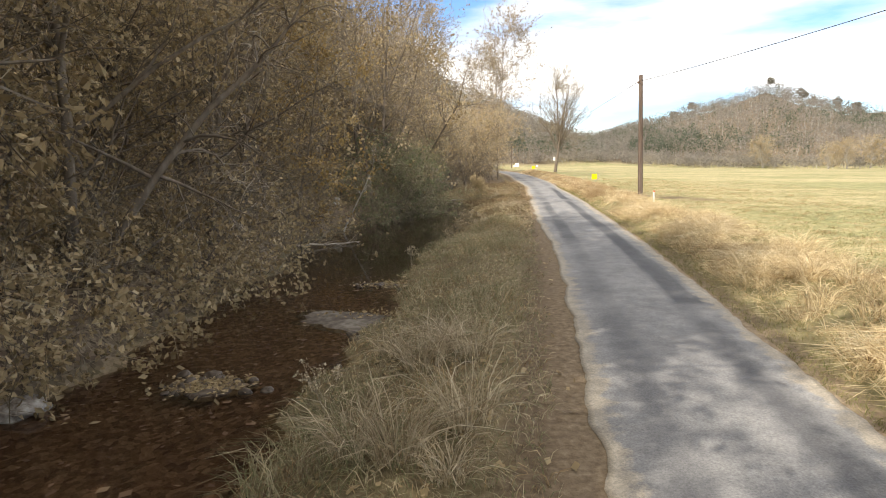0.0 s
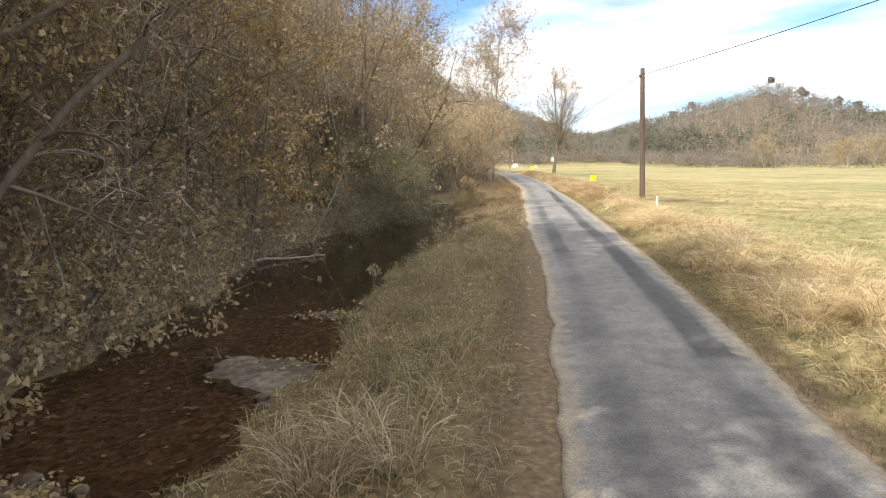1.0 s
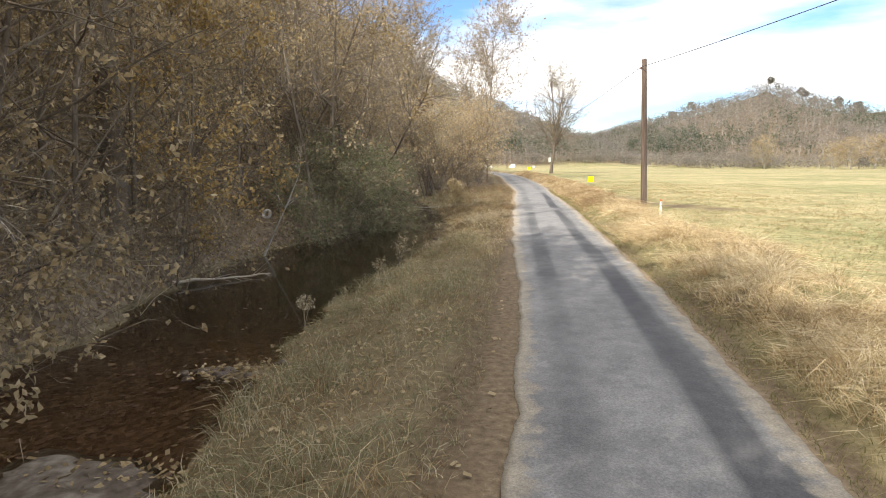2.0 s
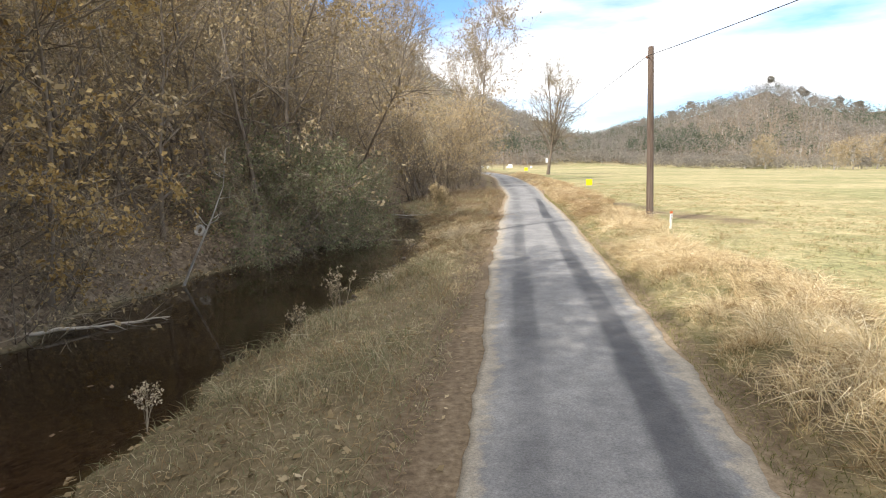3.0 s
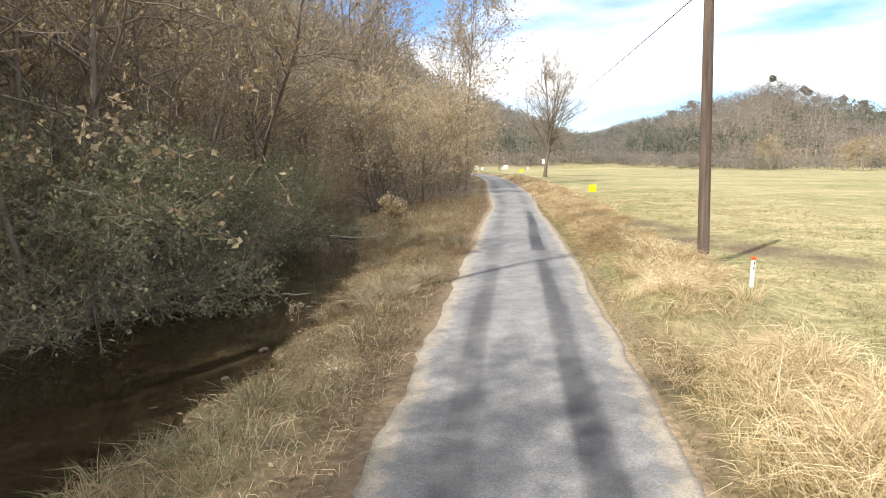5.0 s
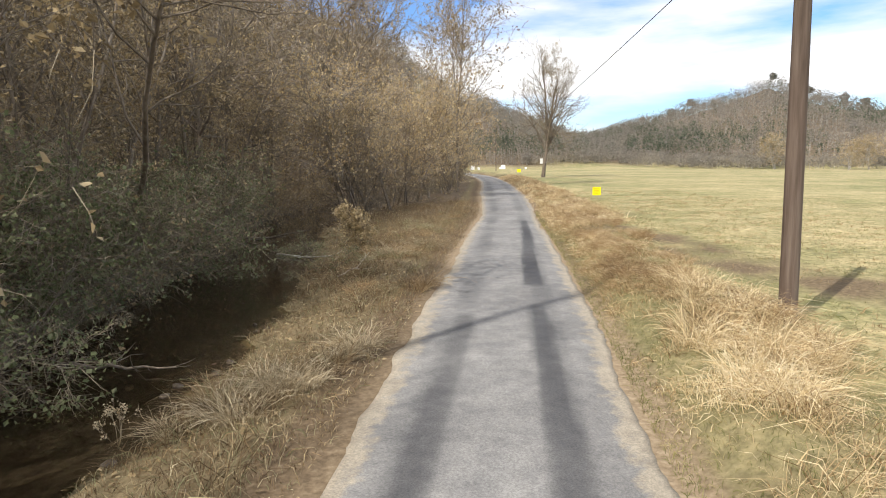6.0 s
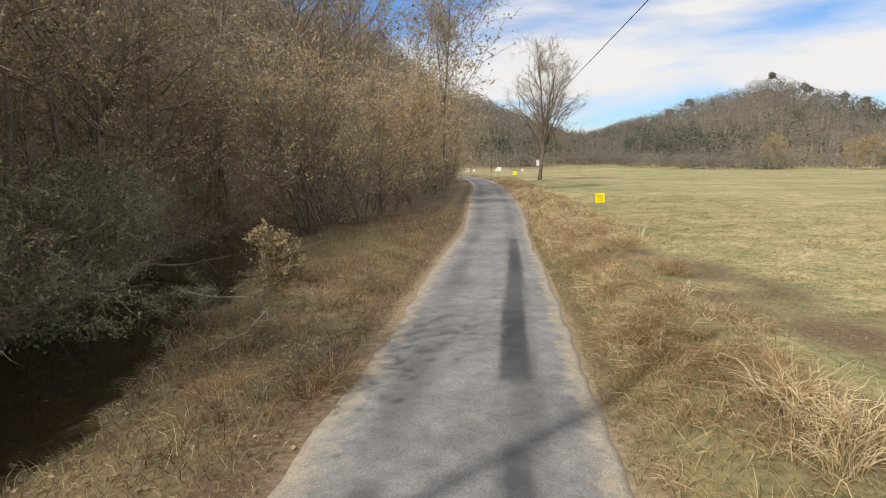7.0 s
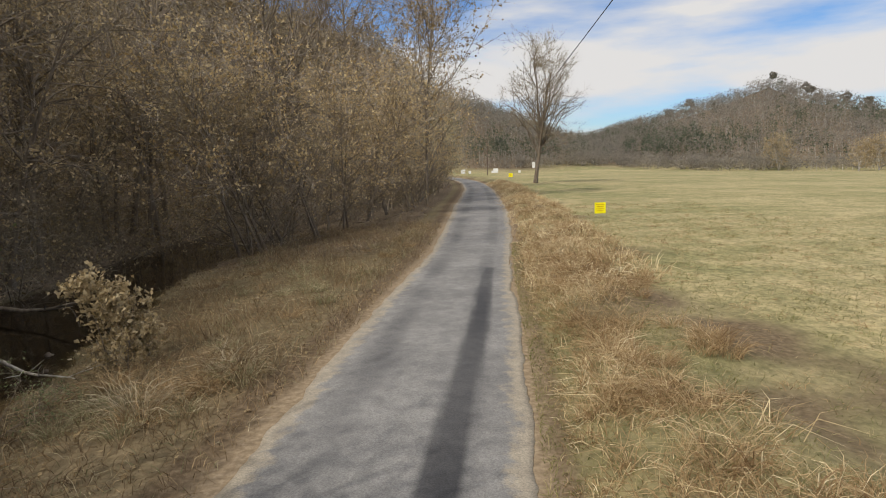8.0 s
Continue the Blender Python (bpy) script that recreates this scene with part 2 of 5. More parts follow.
FIELD_GRASS = scatter_mat("field_grass", [(0.02, (0.11, 0.125, 0.052)), (0.35, (0.22, 0.215, 0.1)), (0.6, (0.36, 0.295, 0.162)), (0.95, (0.56, 0.46, 0.29))], 0.75, 0.3, 0.4)
# Brown grass, darkened to carry the shade lying on the bank.
UMBER_SHADED = scatter_mat("umber_dry_grass", [(0.02, (0.05, 0.032, 0.018)), (0.3, (0.135, 0.09, 0.05)), (0.6, (0.22, 0.155, 0.088)), (0.97, (0.42, 0.32, 0.19))], 0.75, 0.3, 0.7)
RUST = scatter_mat("rusty_dry_grass", [(0.02, (0.1, 0.062, 0.032)), (0.25, (0.25, 0.16, 0.082)), (0.5, (0.4, 0.28, 0.15)), (0.75, (0.54, 0.41, 0.24)), (0.97, (0.74, 0.63, 0.43))], 0.7, 0.3, 0.5)


def ground_material():
    m, n, l, b = material("earth_and_turf")
    pos = n.new("ShaderNodeNewGeometry").outputs["Position"]

    def zone(name):
        a = n.new("ShaderNodeAttribute")
        a.attribute_name = name
        return a.outputs["Fac"]

    fine = noise_tex(n, l, 9.0, 6, 0.65, vec=pos)
    mid = noise_tex(n, l, 0.55, 5, 0.6, vec=pos)
    broad = noise_tex(n, l, 0.06, 6, 0.62, vec=pos)
    turf = ramp(n, [(0.38, (0.145, 0.158, 0.07)), (0.5, (0.255, 0.237, 0.122)), (0.62, (0.4, 0.335, 0.198))])
    l.new(mid.outputs["Fac"], turf.inputs["Fac"])
    turf_far = ramp(n, [(0.4, (0.22, 0.215, 0.108)), (0.5, (0.315, 0.272, 0.153)), (0.6, (0.42, 0.35, 0.212))])
    l.new(broad.outputs["Fac"], turf_far.inputs["Fac"])
    turf_c = mix_rgb(n, l, 0.55, turf.outputs["Color"], turf_far.outputs["Color"])
    streak = noise_tex(n, l, 5.0, 6, 0.75, vec=pos, stretch=(1.0, 0.8, 1))
    streak_r = ramp(n, [(0.38, (0.62, 0.65, 0.58)), (0.62, (1.36, 1.32, 1.26))])
    l.new(streak.outputs["Fac"], streak_r.inputs["Fac"])
    turf_c = mix_rgb(n, l, 1.0, turf_c, streak_r.outputs["Color"], "MULTIPLY")
    dirt = ramp(n, [(0.3, (0.08, 0.056, 0.034)), (0.55, (0.155, 0.112, 0.07)), (0.75, (0.26, 0.2, 0.133))])
    l.new(fine.outputs["Fac"], dirt.inputs["Fac"])
    vor = n.new("ShaderNodeTexVoronoi")
    vor.inputs["Scale"].default_value = 11.0
    l.new(pos, vor.inputs["Vector"])
    litter = ramp(n, [(0.0, (0.05, 0.037, 0.025)), (0.35, (0.12, 0.089, 0.06)), (0.7, (0.19, 0.145, 0.1)), (1.0, (0.29, 0.235, 0.17))])
    l.new(vor.outputs["Color"], litter.inputs["Fac"])
    bed = ramp(n, [(0.0, (0.07, 0.042, 0.028)), (0.5, (0.16, 0.1, 0.068)), (1.0, (0.3, 0.205, 0.145))])
    l.new(vor.outputs["Color"], bed.inputs["Fac"])
    # Bed darkened along the deep pool, for light lost in the water.
    mud = ramp(n, [(0.3, (0.03, 0.023, 0.015)), (0.55, (0.062, 0.048, 0.031)), (0.75, (0.1, 0.078, 0.052))])
    l.new(fine.outputs["Fac"], mud.inputs["Fac"])
    bed_c = mix_rgb(n, l, zone("mud"), bed.outputs["Color"], mud.outputs["Color"])
    col = mix_rgb(n, l, zone("litter"), turf_c, litter.outputs["Color"])
    col = mix_rgb(n, l, zone("dirt"), col, dirt.outputs["Color"])
    sand = ramp(n, [(0.35, (0.22, 0.165, 0.108)), (0.5, (0.3, 0.23, 0.153)), (0.68, (0.4, 0.318, 0.222))])
    l.new(fine.outputs["Fac"], sand.inputs["Fac"])
    col = mix_rgb(n, l, zone("sand"), col, sand.outputs["Color"])
    col = mix_rgb(n, l, zone("bed"), col, bed_c)
    l.new(col, b.inputs["Base Color"])
    b.inputs["Roughness"].default_value = 0.95
    b.inputs["Specular IOR Level"].default_value = 0.15
    bump(n, l, b, fine.outputs["Fac"], 0.8, 0.04)
    return m


def asphalt_material():
    m, n, l, b = material("worn_asphalt")
    uv = n.new("ShaderNodeUVMap")
    uv.uv_map = "lane"
    sep = n.new("ShaderNodeSeparateXYZ")
    l.new(uv.outputs["UV"], sep.inputs[0])
    pos = n.new("ShaderNodeNewGeometry").outputs["Position"]
    grit = noise_tex(n, l, 38.0, 4, 0.75, vec=pos)
    blot = noise_tex(n, l, 0.9, 5, 0.6, vec=uv.outputs["UV"], stretch=(1.6, 0.45, 1))
    base = ramp(n, [(0.3, (0.16, 0.156, 0.154)), (0.5, (0.205, 0.2, 0.196)), (0.7, (0.26, 0.253, 0.246))])
    l.new(blot.outputs["Fac"], base.inputs["Fac"])
    # wheel tracks polished darker
    track = n.new("ShaderNodeFloatCurve")
    cu = track.mapping.curves[0]
    for x_, y_ in ((0.12, 0.05), (0.24, 0.55), (0.36, 0.15), (0.55, 0.02), (0.64, 0.1), (0.71, 0.45), (0.77, 0.45), (0.84, 0.08)):
        cu.points.new(x_, y_)
    cu.points[0].location = (0, 0)
    cu.points[-1].location = (1, 0)
    track.mapping.update()
    l.new(sep.outputs["X"], track.inputs["Value"])
    brk = noise_tex(n, l, 0.35, 3, 0.5, vec=uv.outputs["UV"], stretch=(0.6, 0.5, 1))
    brk_r = ramp(n, [(0.4, (0.1, 0.1, 0.1)), (0.56, (1, 1, 1))])
    l.new(brk.outputs["Fac"], brk_r.inputs["Fac"])
    amt = n.new("ShaderNodeMath")
    amt.operation = "MULTIPLY"
    l.new(track.outputs["Value"], amt.inputs[0])
    l.new(brk_r.outputs["Color"], amt.inputs[1])
    col = mix_rgb(n, l, amt.outputs[0], base.outputs["Color"], (0.06, 0.06, 0.066))
    tar = n.new("ShaderNodeAttribute")
    tar.attribute_name = "tar"
    col = mix_rgb(n, l, tar.outputs["Fac"], col, (0.038, 0.038, 0.043))
    # crumbling, gravelly edges
    edge = n.new("ShaderNodeMath")
    edge.operation = "PINGPONG"
    edge.inputs[1].default_value = 0.5
    l.new(sep.outputs["X"], edge.inputs[0])
    edge_n = n.new("ShaderNodeMath")
    edge_n.operation = "MULTIPLY_ADD"
    edge_n.inputs[1].default_value = -0.3
    frag = noise_tex(n, l, 2.6, 5, 0.7, vec=pos)
    l.new(frag.outputs["Fac"], edge_n.inputs[0])
    l.new(edge.outputs[0], edge_n.inputs[2])
    edge_r = ramp(n, [(0.0, (0.8, 0.8, 0.8)), (0.05, (0, 0, 0))])
    edge_s = n.new("ShaderNodeMath")
    edge_s.inputs[1].default_value = 0.1
    l.new(edge_n.outputs[0], edge_s.inputs[0])
    l.new(edge_s.outputs[0], edge_r.inputs["Fac"])
    col = mix_rgb(n, l, edge_r.outputs["Color"], col, (0.33, 0.285, 0.22))
    spots = noise_tex(n, l, 3.2, 6, 0.75, vec=pos)
    spots_r = ramp(n, [(0.36, (0.82, 0.82, 0.83)), (0.64, (1.16, 1.16, 1.14))])
    l.new(spots.outputs["Fac"], spots_r.inputs["Fac"])
    col = mix_rgb(n, l, 1.0, col, spots_r.outputs["Color"], "MULTIPLY")
    gr = ramp(n, [(0.35, (0.72, 0.72, 0.72)), (0.65, (1.25, 1.25, 1.25))])
    l.new(grit.outputs["Fac"], gr.inputs["Fac"])
    col = mix_rgb(n, l, 1.0, col, gr.outputs["Color"], "MULTIPLY")
    l.new(col, b.inputs["Base Color"])
    b.inputs["Roughness"].default_value = 0.78
    b.inputs["Specular IOR Level"].default_value = 0.3
    bump(n, l, b, grit.outputs["Fac"], 0.5, 0.006)
    return m


def water_material():
    m, n, l, b = material("creek_water")
    b.inputs["Base Color"].default_value = (0.48, 0.4, 0.3, 1)
    b.inputs["Roughness"].default_value = 0.03
    b.inputs["IOR"].default_value = 1.33
    b.inputs["Transmission Weight"].default_value = 1.0
    w = noise_tex(n, l, 5.0, 3, 0.5, stretch=(1.0, 0.6, 1))
    bump(n, l, b, w.outputs["Fac"], 0.12, 0.02)
    return m


GROUND, ASPHALT, WATER = ground_material(), asphalt_material(), water_material()
WET_STONE = plain("wet_stone", [(0.3, (0.04, 0.03, 0.022)), (0.5, (0.09, 0.068, 0.05)), (0.7, (0.17, 0.135, 0.1))], 8, 0.5, 0.02)
PALE_ROCK = plain("pale_boulder", [(0.36, (0.08, 0.065, 0.05)), (0.48, (0.24, 0.21, 0.175)), (0.64, (0.46, 0.43, 0.38))], 9, 0.9, 0.05)
POLE_WOOD = plain("weathered_pole", [(0.3, (0.06, 0.042, 0.032)), (0.5, (0.13, 0.095, 0.075)), (0.7, (0.2, 0.16, 0.13))], 14, 0.85, 0.006, (1, 1, 0.06))
CABLE = plain("cable_black", [(0.3, (0.02, 0.02, 0.02)), (0.7, (0.04, 0.04, 0.04))], 20, 0.6)
WHITE_PAINT = plain("white_plastic", [(0.3, (0.62, 0.62, 0.6)), (0.6, (0.8, 0.8, 0.78))], 12, 0.5)
YELLOW = plain("yellow_board", [(0.3, (0.84, 0.72, 0.008)), (0.6, (0.9, 0.8, 0.012))], 6, 0.5)
INK_RED = plain("ink_ochre", [(0.3, (0.6, 0.42, 0.01)), (0.7, (0.66, 0.47, 0.015))], 6, 0.6)
ORANGE = plain("orange_cap", [(0.3, (0.5, 0.1, 0.03)), (0.7, (0.62, 0.16, 0.05))], 12, 0.6)
METAL = plain("galvanised", [(0.3, (0.25, 0.25, 0.26)), (0.7, (0.45, 0.45, 0.46))], 18, 0.45, metal=0.8)
PORCELAIN = plain("insulator", [(0.3, (0.16, 0.09, 0.06)), (0.7, (0.25, 0.14, 0.09))], 10, 0.25)
RUBBER = plain("sun_bleached_rubber", [(0.3, (0.34, 0.32, 0.29)), (0.7, (0.5, 0.48, 0.44))], 10, 0.8)


# ---- mesh building ----
class Soup:
    """Collects vertices and faces in bulk and turns them into one mesh."""

    def __init__(self):
        self.v, self.q, self.t, self.qm, self.tm, self.count = [], [], [], [], [], 0

    def add(self, verts, quads=None, tris=None, slot=0):
        verts = np.asarray(verts, float).reshape(-1, 3)
        for some, faces, mats in ((quads, self.q, self.qm), (tris, self.t, self.tm)):
            if some is not None and len(some):
                faces.append(np.asarray(some, np.int64) + self.count)
                mats.append(np.full(len(some), slot))
        self.v.append(verts)
        self.count += len(verts)

    def mesh(self, name, mats, smooth=False):
        me = bpy.data.meshes.new(name)
        v = np.concatenate(self.v) if self.v else np.zeros((0, 3))
        q = np.concatenate(self.q) if self.q else np.zeros((0, 4), np.int64)
        t = np.concatenate(self.t) if self.t else np.zeros((0, 3), np.int64)
        me.vertices.add(len(v))
        me.vertices.foreach_set("co", v.astype(np.float32).ravel())
        loops = np.concatenate([q.ravel(), t.ravel()]).astype(np.int32)
        me.loops.add(len(loops))
        me.loops.foreach_set("vertex_index", loops)
        starts = np.concatenate([np.arange(len(q)) * 4, len(q) * 4 + np.arange(len(t)) * 3]).astype(np.int32)
        me.polygons.add(len(starts))
        me.polygons.foreach_set("loop_start", starts)
        for m in mats:
            me.materials.append(m)
        slots = np.concatenate([*self.qm, *self.tm]) if len(starts) else np.zeros(0)
        me.polygons.foreach_set("material_index", slots.astype(np.int32))
        me.polygons.foreach_set("use_smooth", np.full(len(starts), smooth))
        me.update(calc_edges=True)
        me.validate()
        return me


def unit(v):
    return v / np.maximum(np.linalg.norm(v, axis=-1, keepdims=True), 1e-9)


def tubes(soup, pts, radii, sides=4, slot=0):
    """Tubes along many lines of equal length: pts (B, n, 3), radii (B, n)."""
    pts, radii = np.asarray(pts, float), np.asarray(radii, float)
    count, n = pts.shape[:2]
    tan = unit(np.gradient(pts, axis=1))
    ref = np.where(np.abs(tan[:, :1, 2:]) > 0.8, np.array([1.0, 0.13, 0]), np.array([0.1, 0, 1.0]))
    a = unit(np.cross(tan, np.broadcast_to(ref, tan.shape)))
    b = np.cross(tan, a)
    ang = np.arange(sides) * 2 * np.pi / sides
    ring = a[:, :, None] * np.cos(ang)[:, None] + b[:, :, None] * np.sin(ang)[:, None]
    v = pts[:, :, None] + ring * radii[:, :, None, None]
    i = np.arange(count)[:, None, None] * n * sides + np.arange(n - 1)[None, :, None] * sides
    k = np.arange(sides)[None, None]
    k2 = (k + 1) % sides
    quads = np.stack([i + k, i + k2, i + sides + k2, i + sides + k], -1).reshape(-1, 4)
    soup.add(v, quads, slot=slot)


def ribbons(soup, pts, widths, slot=0, rng=None):
    """Flat blades along many lines: pts (B, n, 3), widths (B, n); the last point is the tip."""
    count, n = pts.shape[:2]
    tan = unit(np.gradient(pts, axis=1))
    side = unit(np.cross(tan, np.broadcast_to(rng.normal(size=(count, 1, 3)), tan.shape)))
    half = side * widths[:, :, None] / 2
    left, right = pts[:, :-1] - half[:, :-1], pts[:, :-1] + half[:, :-1]
    v = np.concatenate([np.stack([left, right], 2).reshape(count, -1, 3), pts[:, -1:]], 1)
    per = 2 * (n - 1) + 1
    base = np.arange(count)[:, None] * per
    if n > 2:
        j = np.arange(n - 2)[None] * 2
        quads = np.stack([base + j, base + j + 1, base + j + 3, base + j + 2], -1).reshape(-1, 4)
    else:
        quads = None
    tip = np.stack([base[:, 0] + per - 3, base[:, 0] + per - 2, base[:, 0] + per - 1], -1)
    soup.add(v, quads, tip, slot)


def leaves(soup, centres, size, rng, slot=0, droop=0.4):
    """Small folded leaves, four corners each, at the centres."""
    count = len(centres)
    size = np.broadcast_to(size, count)[:, None]
    along = unit(rng.normal(size=(count, 3)) - np.array([0, 0, droop]))
    across = unit(np.cross(along, rng.normal(size=(count, 3))))
    up = np.cross(along, across)
    tip, root = centres + along * size * 0.6, centres - along * size * 0.5
    wide = rng.uniform(0.2, 0.5, (2, count, 1))
    curl = rng.uniform(-0.05, 0.32, (2, count, 1))
    shift = along * size * rng.uniform(-0.18, 0.18, (count, 1))
    l_ = centres + shift - across * size * wide[0] + up * size * curl[0]
    r_ = centres - shift + across * size * wide[1] + up * size * curl[1]
    v = np.stack([root, r_, tip, l_], 1)
    i = np.arange(count)[:, None] * 4
    soup.add(v, None, np.concatenate([i + [0, 1, 2], i + [0, 2, 3]]), slot)


def grow(rng, start, way, length, n, wobble=0.15, lift=0.0):
    """Wandering lines from the starts: (B, n, 3)."""
    pts, d, p = [start], unit(way), start
    for _ in range(n - 1):
        d = unit(d + wobble * rng.normal(size=d.shape) + np.array([0, 0, lift]))
        p = p + d * (length / (n - 1))[:, None]
        pts.append(p)
    return np.stack(pts, 1)


def spawn(rng, pts, radii, per, low, high, angle, spread=0.3):
    """Starts, ways and girths for side shoots: per of them on each line."""
    count, n = pts.shape[:2]
    which = np.repeat(np.arange(count), per)
    at = rng.uniform(low, high, len(which)) * (n - 1)
    i = np.minimum(at.astype(int), n - 2)
    f = (at - i)[:, None]
    start = pts[which, i] * (1 - f) + pts[which, i + 1] * f
    tan = unit(pts[which, i + 1] - pts[which, i])
    side = unit(np.cross(tan, rng.normal(size=tan.shape)))
    a = angle + spread * rng.normal(size=len(which))
    way = tan * np.cos(a)[:, None] + side * np.sin(a)[:, None]
    girth = radii[which, i] * (1 - f[:, 0]) + radii[which, i + 1] * f[:, 0]
    return start, way, girth, at / (n - 1)


def taper(r0, n, end=0.35):
    return r0[:, None] * np.linspace(1, end, n)[None]


def part(name, mesh, parent, label=""):
    ob = new(name, mesh)
    ob.parent = parent
    if label:
        tagged(ob, label)
    return ob


def thing(name, label, category, group="", at=None, kind=""):
    ob = tagged(new(name), label, category, group, kind)
    if at is not None:
        ob.matrix_world = at
    return ob


# ---- ground, road, water ----
def spaced(core_a, core_b, fine, far_a, far_b, growth=1.16):
    mid = list(np.arange(core_a, core_b + 1e-6, fine))
    for end, sign in ((far_b, 1), (far_a, -1)):
        s, v, run = fine, mid[-1] if sign > 0 else mid[0], []
        while v * sign < end * sign:
            s = min(s * growth, 60)
            v += sign * s
            run.append(v)
        mid = mid + run if sign > 0 else run[::-1] + mid
    return np.array(mid)


def build_ground():
    xs, ys = spaced(-10, 20, 0.2, -1500, 1800), spaced(-6, 86, 0.3, -900, 2600, 1.13)
    gx, gy = np.meshgrid(xs, ys)
    z = land(gx, gy)
    u = gx - road_x(gy)
    z = np.where(np.abs(u) < road_half(gy) - 0.35, z - 0.05, z)
    s = Soup()
    nx, ny = len(xs), len(ys)
    i = (np.arange(ny - 1)[:, None] * nx + np.arange(nx - 1)[None]).ravel()
    s.add(np.stack([gx, gy, z], -1), np.stack([i, i + 1, i + nx + 1, i + nx], -1))
    me = s.mesh("ground", [GROUND], True)
    x, y, u = gx.ravel(), gy.ravel(), u.ravel()
    d = water_left(y) - x
    w = road_half(y)
    woods = step(-0.1, 0.25, d)
    hills = step(0.6, 2.0, land(x, y)) * np.maximum(step(15, 30, x), step(-5, -8, u))
    strip = step(60, 68, y) * step(-3.2, -4.2, u) * step(330, 250, y)
    creekside = step(0.9, 0.6, u + w) * step(-1.0, -0.45, u + w + 0.15 * wavy(x, y, 0.8, 8))
    wooded = np.clip(woods + hills + strip, 0, 1)
    litter = np.clip(wooded, 0, 1)
    verge = creekside + step(-0.9, -0.6, u - w) * step(0.6, 0.25, u - w)
    bare = np.maximum(step(0.2, 0.7, wavy(x, y, 2.3, 2)) * step(8.5, 5.0, u), 0.4 * step(5.4, 4.3, u)) * step(0.2, 0.5, u - w) * 0.9
    bare = np.maximum(bare, 0.95 * bare_band(x, y))
    bank = step(-0.2, -0.6, u + w) * step(-0.2, 0.4, x - water_right(y)) * 0.8
    dirt = np.clip(verge + bare + bank, 0, 1) * (1 - wooded)
    bed = step(-0.1, 0.15, d * -1 + 0.1) * step(0.25, -0.05, x - water_right(y))
    beside = np.abs(u) - w + 0.07 * wavy(x, y, 0.7, 13)
    reach = np.where(u > 0, 0.14 + 0.2 * step(30, 35, y) * step(46, 40, y), 0.32 - 0.2 * step(22, 29, y) + 0.1 * step(40, 46, y))
    sand = step(reach + 0.3, reach - 0.14, beside) * (1 - wooded) * np.where(u > 0, 0.8, 0.25 + 0.5 * step(42, 48, y))
    for key, val in (("litter", litter), ("dirt", dirt), ("sand", sand), ("mud", step(15, 23, y) * np.ones_like(x)), ("bed", bed)):
        a = me.attributes.new(key, "FLOAT", "POINT")
        a.data.foreach_set("value", val.astype(np.float32))
    return tagged(new("ground", me), "valley ground of dry turf, leaf litter and wooded slopes", "ground", kind="structure")


build_ground()


